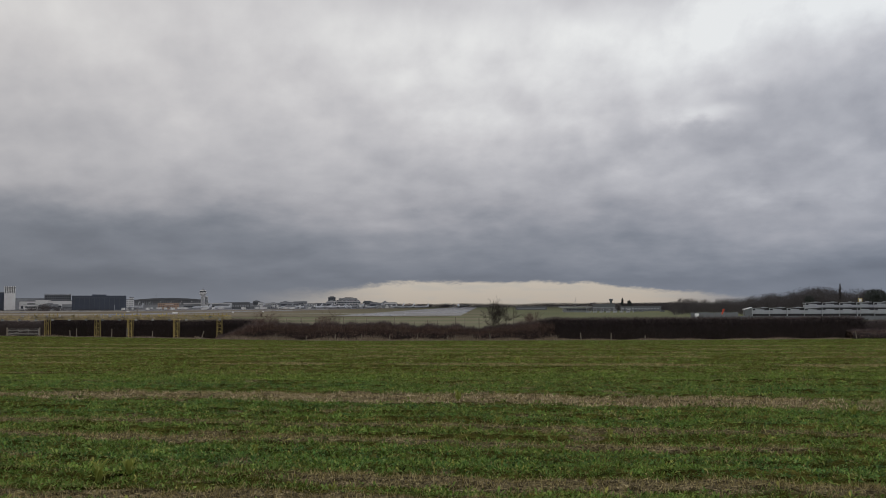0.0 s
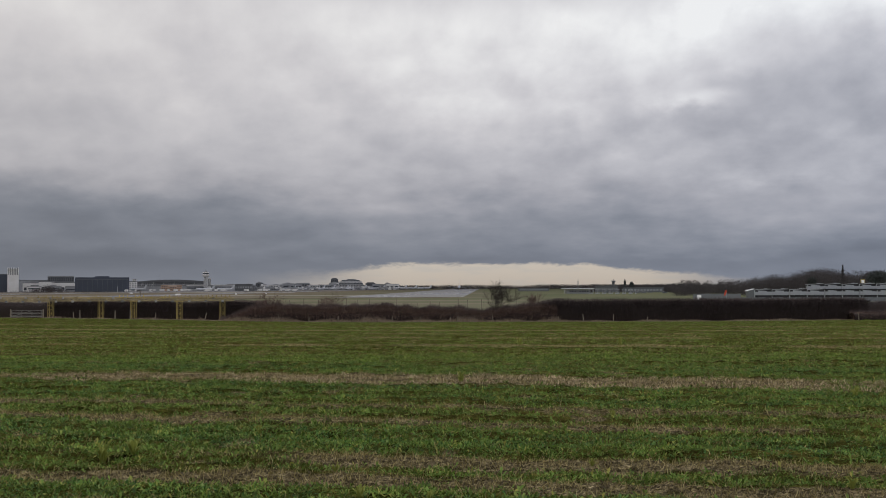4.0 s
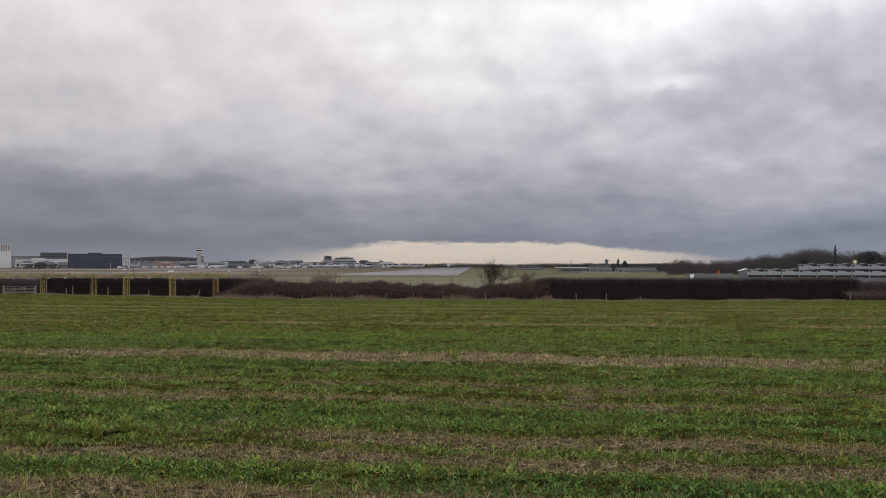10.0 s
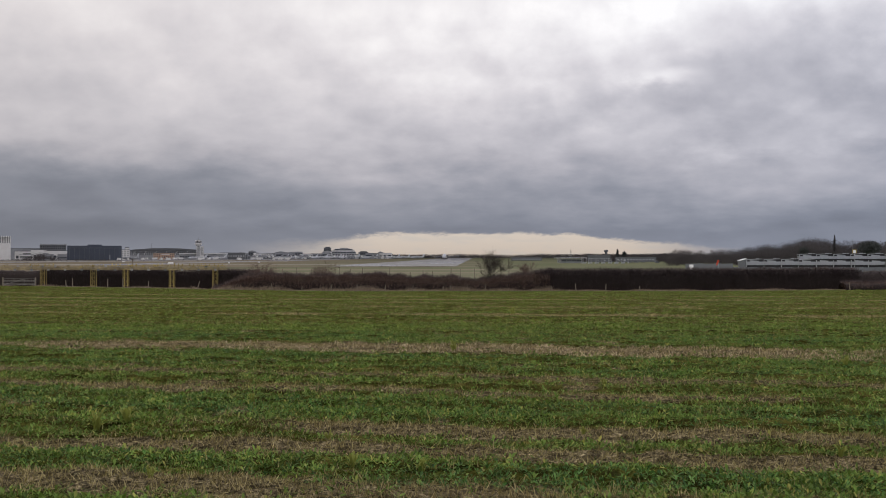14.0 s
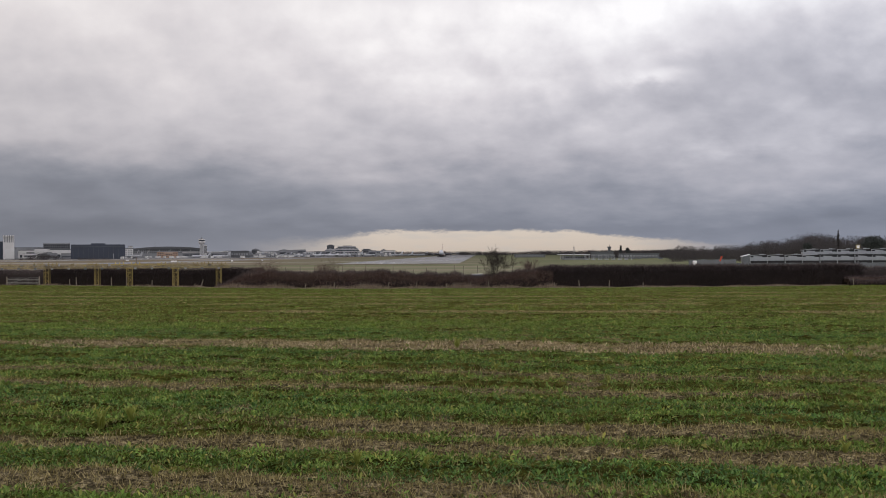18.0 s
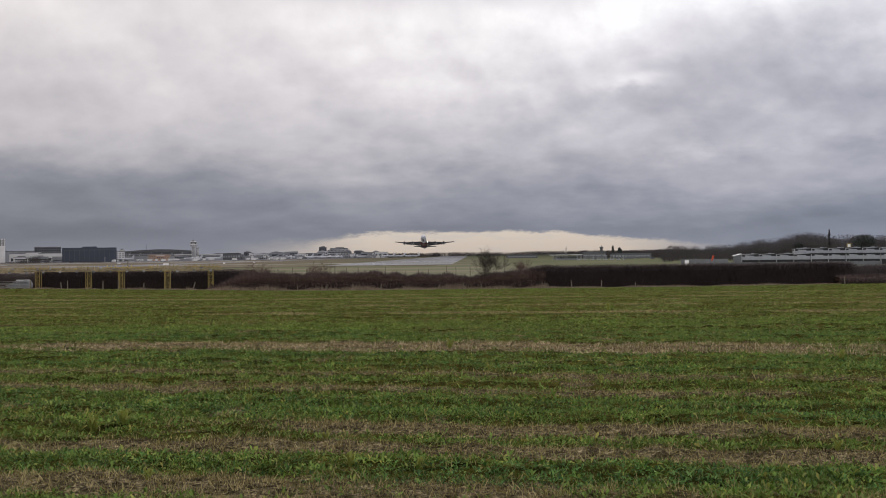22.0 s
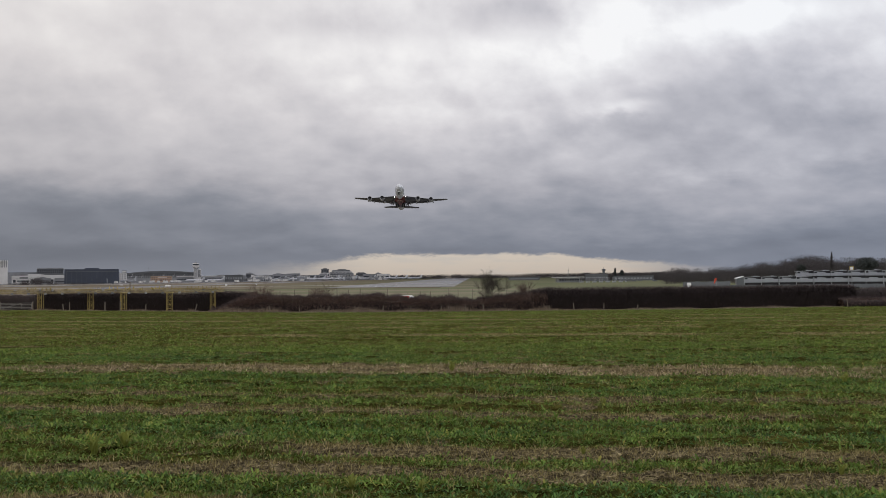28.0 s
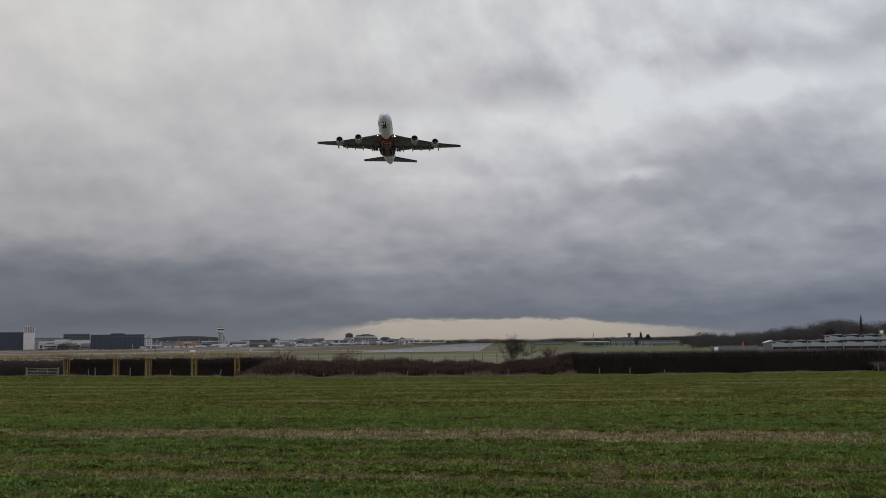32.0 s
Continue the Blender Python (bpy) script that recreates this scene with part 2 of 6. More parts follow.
    edge = n.math("ADD", edge, n.math("MULTIPLY", n.step(side, -0.06, -0.14), -0.011))
    fuzz = n.step(side, -0.06, -0.16, 0.0022, 0.0075)
    gap = n.step(n.math("SUBTRACT", n.math("ADD", el, ragged), edge), fuzz, n.math("MULTIPLY", fuzz, -1.0))
    gap = n.math("MULTIPLY", gap, n.math("MULTIPLY", n.step(side, -0.22, -0.05), n.step(side, 0.31, 0.17)))
    gap = n.math("MULTIPLY", gap, n.step(ahead, 0.0, 0.3))
    pale = n.ramp(n.math("MULTIPLY", el, 30.0), [(0.0, (0.57, 0.49, 0.42)), (0.75, (0.66, 0.585, 0.51))])
    pale = n.mix(n.step(fine, -0.05, 0.2, 0.0, 0.35), pale, (0.50, 0.485, 0.47))
    colour = n.mix(gap, base, pale)
    e = n.n.new("ShaderNodeEmission")
    n.put(e.inputs[0], colour)
    e.inputs[1].default_value = 1.0
    clear = n.n.new("ShaderNodeBsdfTransparent")
    m = n.n.new("ShaderNodeMixShader")
    n.put(m.inputs[0], n.step(el, 0.36, 0.6, 0.0, 0.08))
    n.t.links.new(e.outputs[0], m.inputs[1])
    n.t.links.new(clear.outputs[0], m.inputs[2])
    n.t.links.new(m.outputs[0], n.out.inputs["Surface"])
    return n.mat


M_FIELD, M_AIRGRASS, M_TARMAC, M_CLOUD = field_material(), airfield_grass(), wet_tarmac(), cloud_material()
M_CONCRETE = worn("pale_concrete", (0.36, 0.335, 0.30), 0.9, grain=0.05, dirt=0.4)
M_ROAD = worn("road_asphalt", (0.06, 0.06, 0.062), 0.7)
M_WHITE = worn("white_cladding", (0.88, 0.89, 0.91), 0.5, grain=0.1)
M_PANEL = worn("dull_white_panel", (0.38, 0.40, 0.44), 0.6, grain=0.4, dirt=0.35)
M_HOARD = worn("grey_green_hoarding", (0.155, 0.165, 0.178), 0.8, grain=0.5)
M_ROOF = worn("pale_grey_roof_sheet", (0.27, 0.28, 0.30), 0.6, grain=0.1)
M_GREY = worn("grey_cladding", (0.37, 0.39, 0.42), 0.6, grain=0.1)
M_DARKGREY = worn("dark_grey_cladding", (0.145, 0.155, 0.17), 0.6, grain=0.1)
M_BLUE = worn("dark_blue_cladding", (0.055, 0.070, 0.108), 0.45, grain=0.06)
M_BEIGE = worn("pale_terracotta_brick", (0.60, 0.43, 0.33), 0.8, grain=0.1)
M_GLASS = worn("dark_glazing", (0.08, 0.09, 0.11), 0.15, grain=0.1)
M_YELLOW = worn("yellow_gantry_paint", (0.40, 0.31, 0.10), 0.7, dirt=0.45)
M_RUSTY = worn("weathered_walkway_paint", (0.38, 0.31, 0.165), 0.8, dirt=0.6, grain=3)
M_WOOD = worn("weathered_fence_wood", (0.21, 0.18, 0.145), 0.9, grain=4)
M_STEEL = worn("galvanised_steel", (0.35, 0.36, 0.37), 0.45, 0.6)
M_GATE = worn("weathered_gate_metal", (0.24, 0.235, 0.225), 0.8, grain=4)
M_PLANE = worn("aircraft_white_paint", (0.68, 0.71, 0.78), 0.3, grain=0.3, dirt=0.12)
M_WING = worn("aircraft_grey_paint", (0.066, 0.066, 0.082), 0.4, grain=0.3)
M_BELLY = worn("aircraft_red_paint", (0.12, 0.010, 0.014), 0.35, grain=0.3)
M_GOLD = worn("livery_gold", (0.40, 0.30, 0.24), 0.4)
M_TYRE = worn("tyre_rubber", (0.02, 0.02, 0.02), 0.85)
M_NACELLE = worn("nacelle_grey", (0.36, 0.37, 0.40), 0.35, grain=0.3)
# Dark fan metal; also stands for shade in wheel bays and cabin gaps.
M_FAN_SHADE = worn("fan_and_shade_dark", (0.03, 0.03, 0.034), 0.4, 0.5)
M_RED = worn("red_paint", (0.5, 0.03, 0.03), 0.35)
M_ORANGE = worn("windsock_orange", (0.62, 0.085, 0.04), 0.8)
# Hedge cores: the shade among the twigs is put into this near-black.
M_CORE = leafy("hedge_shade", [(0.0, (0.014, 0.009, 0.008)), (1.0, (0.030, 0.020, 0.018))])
M_TWIG = leafy("bramble_twigs", [(0.0, (0.050, 0.030, 0.026)), (0.6, (0.145, 0.088, 0.074)), (0.92, (0.28, 0.195, 0.16)), (1.0, (0.34, 0.27, 0.20))])
M_TWIGDARK = leafy("hawthorn_twigs", [(0.0, (0.014, 0.010, 0.010)), (0.8, (0.031, 0.022, 0.022)), (1.0, (0.070, 0.050, 0.050))])
M_SHOOT = leafy("young_hedge_shoots", [(0.0, (0.050, 0.036, 0.036)), (0.6, (0.095, 0.070, 0.068)), (1.0, (0.20, 0.155, 0.145))])
M_LITTER = leafy("dead_leaf_litter", [(0.0, (0.050, 0.038, 0.020)), (0.6, (0.11, 0.086, 0.042)), (1.0, (0.19, 0.155, 0.075))])
M_BARK = leafy("bark", [(0.0, (0.030, 0.025, 0.020)), (1.0, (0.075, 0.062, 0.05))])
M_WOODS = leafy("bare_woodland", [(0.0, (0.070, 0.063, 0.065)), (0.6, (0.088, 0.078, 0.077)), (1.0, (0.115, 0.101, 0.093))], 0.8, 0.5)
M_EVERGREEN = leafy("evergreen", [(0.0, (0.042, 0.048, 0.046)), (1.0, (0.080, 0.085, 0.078))])
M_GRASS = leafy("winter_crop_blades", [(0.0, (0.038, 0.055, 0.008)), (0.4, (0.115, 0.195, 0.032)), (0.8, (0.185, 0.275, 0.058)), (1.0, (0.34, 0.31, 0.08))], 0.7, 0.3, 0.6)
M_LUSH = leafy("lush_crop_leaves", [(0.0, (0.020, 0.050, 0.012)), (0.5, (0.078, 0.170, 0.036)), (0.9, (0.14, 0.265, 0.065)), (1.0, (0.24, 0.31, 0.10))], 0.6, 0.3, 0.5)
M_GRASSFAR = leafy("far_crop_blades", [(0.0, (0.052, 0.076, 0.012)), (0.4, (0.128, 0.190, 0.028)), (0.8, (0.188, 0.255, 0.048)), (1.0, (0.22, 0.22, 0.055))], 0.7, 0.3, 0.9)
M_WEED = leafy("weed_leaf", [(0.0, (0.14, 0.17, 0.035)), (0.5, (0.30, 0.31, 0.07)), (1.0, (0.55, 0.47, 0.16))], 0.6, 0.4)
M_STRAW = leafy("cut_straw", [(0.0, (0.11, 0.085, 0.03)), (0.5, (0.30, 0.245, 0.105)), (1.0, (0.62, 0.52, 0.27))], 0.7, 0.3)
M_STUBBLE = leafy("standing_stubble", [(0.0, (0.12, 0.082, 0.045)), (0.4, (0.31, 0.24, 0.145)), (1.0, (0.70, 0.57, 0.39))], 0.7, 0.3, 0.6)
M_DRY = leafy("dry_grass", [(0.0, (0.10, 0.088, 0.025)), (0.6, (0.22, 0.185, 0.06)), (1.0, (0.38, 0.31, 0.14))], 0.8, 0.3, 0.6)
M_REED = leafy("pale_dead_stalks", [(0.0, (0.12, 0.088, 0.066)), (0.6, (0.29, 0.22, 0.175)), (1.0, (0.48, 0.385, 0.30))], 0.8, 0.3)


# ---- mesh helpers ----
def mesh_of(name, bm, material, smooth=False):
    bmesh.ops.recalc_face_normals(bm, faces=bm.faces)
    me = bpy.data.meshes.new(name)
    bm.to_mesh(me)
    bm.free()
    me.materials.append(material)
    if smooth:
        me.polygons.foreach_set("use_smooth", [True] * len(me.polygons))
    return me


def part(name, bm, material, parent=None, label="", m=None, smooth=False):
    ob = new(name, mesh_of(name, bm, material, smooth))
    if parent:
        ob.parent = parent
    if m:
        ob.matrix_basis = m
    if label:
        ob["label"] = label
    return ob


def array_mesh(name, verts, tris, material, parent=None):
    """One mesh from numpy arrays of triangles."""
    me = bpy.data.meshes.new(name)
    me.vertices.add(len(verts))
    me.vertices.foreach_set("co", np.asarray(verts, np.float32).ravel())
    me.loops.add(3 * len(tris))
    me.loops.foreach_set("vertex_index", np.asarray(tris, np.int32).ravel())
    me.polygons.add(len(tris))
    me.polygons.foreach_set("loop_start", np.arange(0, 3 * len(tris), 3, dtype=np.int32))
    me.update(calc_edges=True)
    me.materials.append(material)
    ob = new(name, me)
    if parent:
        ob.parent = parent
    return ob


def box(bm, x0, x1, y0, y1, z0, z1, bevel=0.0):
    m = Matrix.Translation(((x0 + x1) / 2, (y0 + y1) / 2, (z0 + z1) / 2)) @ Matrix.Diagonal((x1 - x0, y1 - y0, z1 - z0, 1))
    made = bmesh.ops.create_cube(bm, size=1, matrix=m)["verts"]
    if bevel:
        edges = {e for v in made for e in v.link_edges}
        bmesh.ops.bevel(bm, geom=list(edges), offset=bevel, segments=2, affect="EDGES")
    return bm


def boxed(*args, **kw):
    return box(bmesh.new(), *args, **kw)


def bar(bm, a, b, r0, r1=None, sides=6):
    """A tapered rod from a to b."""
    a, b = Vector(a), Vector(b)
    d = b - a
    m = Matrix.Translation((a + b) / 2) @ d.to_track_quat("Z", "Y").to_matrix().to_4x4()
    bmesh.ops.create_cone(bm, cap_ends=True, segments=sides, radius1=r0, radius2=r0 if r1 is None else r1, depth=d.length, matrix=m)
    return bm


def loft(rings, closed=True):
    """A skin over rings of equal counts, with end caps."""
    bm = bmesh.new()
    rows = [[bm.verts.new(p) for p in ring] for ring in rings]
    k = len(rows[0])
    for a, b in zip(rows, rows[1:]):
        for i in range(k):
            bm.faces.new((a[i], a[(i + 1) % k], b[(i + 1) % k], b[i]))
    if closed:
        bm.faces.new(rows[0])
        bm.faces.new(rows[-1])
    return bm


def structure(ob, label, category):
    return tagged(ob, label, category, kind="structure")


def thing(name, label, category, m=None, group=""):
    ob = new(name)
    ob.empty_display_size = 0.5
    if m:
        ob.matrix_basis = m
    return tagged(ob, label, category, group)


# ---- ground ----
AIR = -4.5          # level of the airfield
EDGE = 165.0        # far edge of the field
EDGE_Z = -4.02


def ground_z(x, y):
    """The field falls gently to its far edge, less so on one side; the airfield beyond is flat."""
    x, y = np.asarray(x, float), np.asarray(y, float)
    u = np.clip((-x - 10) / 70, 0, 1)
    edge = EDGE_Z + 0.95 * u * u * (3 - 2 * u) + 0.25 * np.clip((x - 40) / 40, 0, 1)
    near = edge * np.clip((y - 20) / (EDGE - 20), 0, None)
    v = np.clip((y - EDGE) / 14, 0, 1)
    far = edge * (1 - v) + (-4.15) * v + (AIR + 4.15) * np.clip((y - 195) / 30, 0, 1)
    return np.where(y < EDGE, near, far)


def grid_mesh(name, xs, ys, zfun, material):
    X, Y = np.meshgrid(xs, ys)
    V = np.stack([X, Y, zfun(X, Y)], -1).reshape(-1, 3)
    w = len(xs)
    i, j = np.meshgrid(np.arange(w - 1), np.arange(len(ys) - 1))
    a = (j * w + i).ravel()
    tris = np.concatenate([np.stack([a, a + 1, a + w + 1], 1), np.stack([a, a + w + 1, a + w], 1)])
    return array_mesh(name, V, tris, material)


def lattice(x, y, seed=0.0):
    """Smooth random values, 0 to 1, one to a unit square."""
    i, j = np.floor(x), np.floor(y)
    u, v = x - i, y - j
    u, v = u * u * (3 - 2 * u), v * v * (3 - 2 * v)
    pick = lambda a, b: np.mod(np.sin(a * 127.1 + b * 311.7 + seed * 74.7) * 43758.5453, 1.0)
    low = pick(i, j) * (1 - u) + pick(i + 1, j) * u
    high = pick(i, j + 1) * (1 - u) + pick(i + 1, j + 1) * u
    return low * (1 - v) + high * v


def bareness(x, y):
    """How bare the field is: broken strips of stubble and soil between the green rows."""
    x, y = np.asarray(x, float), np.asarray(y, float)
    s = y + ROW_SLOPE * x + 0.30 * (lattice(x * 0.5, y * 0.5) - 0.5) + 0.22 * (lattice(x * 1.9, y * 1.9, 2) - 0.5)
    b = np.zeros_like(s)
    for at, half, amount in STRIPS:
        gate = np.clip(2.2 * lattice(x * 0.28 + at * 13, 0 * x + at, 3) + 0.9 * lattice(x * 1.7, 0 * x + at, 4) - (0.20 if at == 18.9 else 0.52), 0.0, 1.0)
        b = np.maximum(b, amount * np.clip(1.5 - np.abs(s - at) / half, 0, 1) * gate)
    spots = np.clip((lattice(x * 1.2, y * 1.5, 5) * 0.7 + 0.3 * lattice(x * 4, y * 4, 6) - 0.73) * 6, 0, 0.75)
    return np.maximum(b, spots)


def soil_z(x, y):
    rows = 0.018 * np.sin((y + ROW_SLOPE * x) * 2 * np.pi / 0.9) + 0.02 * np.sin(x * 1.3 + y * 0.7) * np.sin(y * 1.1)
    clods = 0.05 * (lattice(x * 3.1, y * 3.1, 7) - 0.5) + 0.035 * (lattice(x * 7.3, y * 7.3, 8) - 0.5)
    return ground_z(x, y) + np.where(y < 60, rows, 0) + np.where(y < 26, clods, 0)


ys = np.concatenate([np.arange(-30, 4, 2.0), np.arange(4, 24, 0.09), np.arange(24, 40, 0.25), np.arange(40, EDGE + 0.1, 2.5)])
xs = np.concatenate([np.arange(-130, -26, 3.0), np.arange(-26, -11, 0.3), np.arange(-11, 11, 0.1), np.arange(11, 26, 0.3), np.arange(26, 131, 3.0)])
field = structure(grid_mesh("field", xs, ys, soil_z, M_FIELD), "winter field of green crop rows and cut stubble strips", "field")
X, Y = np.meshgrid(xs, ys)
field.data.attributes.new("bare", "FLOAT", "POINT").data.foreach_set("value", bareness(X, Y).ravel())
xs = np.concatenate([[-5000, -2500, -1000, -400], np.linspace(-130, 130, 14), [400, 1000, 2500, 5000]])
structure(grid_mesh("ground", xs, np.array([-5000, -1000, -300, -30.5, 3, 20, 100, 160, 164, 170, 180, 195, 210, 230, 300, 600, 1200, 2500, 5000.0]),
          lambda x, y: ground_z(x, y) - np.where(y < EDGE, 0.12, 0.02), M_AIRGRASS), "flat winter grass of the airfield reaching the horizon", "grass")
structure(part("road", boxed(-500, 500, 184, 191, -4.4, -4.08), M_ROAD), "asphalt country road behind the hedge", "road")

HEAD = 0.033            # the runway's lean to the right per metre ahead


def runway_x(y):
    return 4.6 + HEAD * (y - 2031)


def paved(name, quads, z, material, label):
    bm = bmesh.new()
    for q in quads:
        top = [bm.verts.new((x, y, z)) for x, y in q]
        low = [bm.verts.new((x, y, z - 0.4)) for x, y in q]
        bm.faces.new(top)
        for i in range(4):
            bm.faces.new((top[i], top[i - 1], low[i - 1], low[i]))
    return structure(part(name, bm, material), label, name)


paved("runway", [[(runway_x(620) - 30, 620), (runway_x(620) + 50, 620), (runway_x(3900) + 50, 3900), (runway_x(3900) - 30, 3900)]], AIR + 0.08, M_TARMAC, "long wet grey runway with patchy shine")
paved("taxiway", [[(runway_x(700) - 235, 700), (runway_x(700) - 190, 700), (runway_x(3300) - 190, 3300), (runway_x(3300) - 235, 3300)]], AIR + 0.08, M_TARMAC, "grey taxiway strip beside the runway")
paved("taxiway_loop", [[(runway_x(800) - 440, 800), (runway_x(800) - 395, 800), (runway_x(3300) - 395, 3300), (runway_x(3300) - 440, 3300)]], AIR + 0.09, M_TARMAC, "pale taxiway strip across the grass")
paved("crossing", [[(-1100, 1225), (-190, 1225), (-205, 1330), (-1100, 1330)]], AIR + 0.10, M_CONCRETE, "pale concrete taxiway crossing the grass")
paved("perimeter_track", [[(-900, 770), (-60, 770), (-62, 800), (-900, 800)]], AIR + 0.05, M_CONCRETE, "narrow pale concrete track on the grass")
paved("apron", [[(-900, 1480), (-330, 1480), (-150, 3300), (-900, 3300)]], AIR + 0.06, M_TARMAC, "wide concrete apron before the terminals")

# ---- the sky ----
def deck_z(x, y):
    r = np.hypot(x, y)
    u = np.clip((r - 1500) / 3300, 0, 1)
    return 300 * (1 - u ** 1.7) - 14 * u


def cloud_deck():
    rings = [0.0] + list(np.linspace(150, 4750, 34))
    V, F, k = [], [], 72
    for r in rings:
        for i in range(k):
            a = 2 * math.pi * i / k
            V.append((r * math.cos(a), r * math.sin(a), float(deck_z(r, 0.0))))
    for j in range(len(rings) - 1):
        for i in range(k):
            a, b = j * k + i, j * k + (i + 1) % k
            F += [(a, b, b + k), (a, b + k, a + k)]
    ob = array_mesh("cloud_deck", V, F, M_CLOUD)
    ob.data.polygons.foreach_set("use_smooth", [True] * len(ob.data.polygons))
    return tagged(ob, "low grey winter cloud drifting away, pale strip under it", "sky", kind="structure")


clouds = cloud_deck()


# ---- buildings of the airport ----
PX = 1 / 1777.6


def facing(x, y, z=AIR):
    """A pose at a place, turned so that its front looks at the field."""
    return pose(x, y, z, 0, 0, math.degrees(math.atan2(-x, y)))


def windows_on(parent, x0, x1, z0, z1, y, cols, rows, fill=0.7, material=None):
    """A grid of real panes, a little proud of the wall that faces the field."""
    w, h = (x1 - x0) / cols, (z1 - z0) / rows
    me = mesh_of("window", boxed(-w * fill / 2, w * fill / 2, -0.12, 0.0, -h * fill / 2, h * fill / 2), material or M_GLASS)
    for i in range(cols):
        for j in range(rows):
            ob = new("window", me)
            ob.parent = parent
            ob.location = (x0 + w * (i + 0.5), y, z0 + h * (j + 0.5))


def block(name, label, category, x, y, w, depth, h, material, base=AIR, roof=None, bevel=0.25):
    """A building: an Empty at its foot with a walled body and a parapet roof."""
    t = thing(name, label, category, facing(x, y, base))
    part("wall", boxed(-w / 2, w / 2, 0, depth, 0, h, bevel=bevel), material, t)
    part("roof", boxed(-w / 2 - 0.3, w / 2 + 0.3, -0.3, depth + 0.3, h + 0.003, h + 0.9), roof or M_DARKGREY, t)
    return t




def left_side():
    # dark blue hangar with a raised middle
    d = 1700.0
    k = d * PX
    t = thing("hangar", "large dark blue aircraft hangar with a raised roof middle", "hangar", facing((167.5 - 784) * k, d))
    part("wall", boxed(-45.5 * k, 45.5 * k, 0, 70, 0, 25.5 * k, bevel=0.3), M_BLUE, t)
    part("roof_ridge", boxed(-12 * k, 12 * k, 2, 66, 25.5 * k - 0.1, 27.5 * k), M_BLUE, t)
    for i in range(11):
        x = (-42 + 8.4 * i) * k
        part("door_seam", boxed(x, x + 0.3, -0.15, 0.0, 0.5, 21 * k), M_DARKGREY, t)
    part("door_rail", boxed(-44 * k, 44 * k, -0.3, 0, 21 * k, 21.8 * k), M_DARKGREY, t)
    part("personnel_door", boxed(25 * k, 26.2 * k, -0.2, 0, 0, 9 * k), M_GREY, t, "pale grey door strip")
    # second blue hangar and the white ribbed end building
    t = thing("hangar", "dark blue aircraft hangar beside a white ribbed block", "hangar", facing(-21 * k + (0 - 784) * k, d))
    part("wall", boxed(-22 * k, 21 * k, 0, 70, 0, 31 * k, bevel=0.3), M_BLUE, t)
    part("roof", boxed(-22.3 * k, 21.2 * k, -0.3, 70.3, 31 * k, 31.8 * k), M_DARKGREY, t)
    t = thing("white_block", "tall white block with upright fins along its top", "building", facing((10.5 - 784) * k, d - 4))
    part("wall", boxed(-9.3 * k, 9.3 * k, 0, 40, 0, 30 * k, bevel=0.2), M_WHITE, t)
    for i in range(7):
        x = (-9.2 + 2.85 * i) * k
        part("fin", boxed(x, x + 1.3 * k, 0, 6, 30 * k, 43 * k), M_WHITE, t)
    part("recess", boxed(-9 * k, 9 * k, 3, 6, 30.05 * k, 41 * k), M_GREY, t)
    # low white sheds
    d = 1850.0
    k = d * PX
    for x0, x1, top, mat in ((20, 56, 451, M_WHITE), (52, 78, 448.5, M_WHITE), (78, 121, 450.5, M_WHITE), (34, 60, 455, M_GREY)):
        t = block("shed", "low white airport shed with a shallow roof", "shed", ((x0 + x1) / 2 - 784) * k, d + (x0 % 7) * 3, (x1 - x0) * k, 40, (466 - top) * k, mat)
        windows_on(t, -(x1 - x0) * k * 0.45, (x1 - x0) * k * 0.45, 1.5, (466 - top) * k * 0.55, -0.02, 6, 1, 0.75)
    d = 2050.0
    k = d * PX
    t = block("office_block", "dark grey office block with a pale roof plant room", "office", (94 - 784) * k, d, 44 * k, 30, 26 * k, M_DARKGREY, roof=M_GREY)
    windows_on(t, -21 * k, 21 * k, 18 * k, 25 * k, -0.02, 12, 2, 0.7)
    t = block("link_building", "long low pale link building with a dark roof edge", "building", (48 - 784) * k, d + 5, 60 * k, 30, 19 * k, M_PANEL, roof=M_DARKGREY)
    # white stepped block by the hangar
    d = 1900.0
    k = d * PX
    for x0, x1, top in ((214, 229, 449), (219, 226, 445)):
        t = block("stepped_block", "white stepped block with grey floor bands", "building", ((x0 + x1) / 2 - 784) * k, d + (449 - top) * 2, (x1 - x0) * k, 24, (466 - top) * k, M_WHITE)
        windows_on(t, -(x1 - x0) * k * 0.46, (x1 - x0) * k * 0.46, 2, (466 - top) * k - 1, -0.02, 3, 4, 0.62, M_GREY)


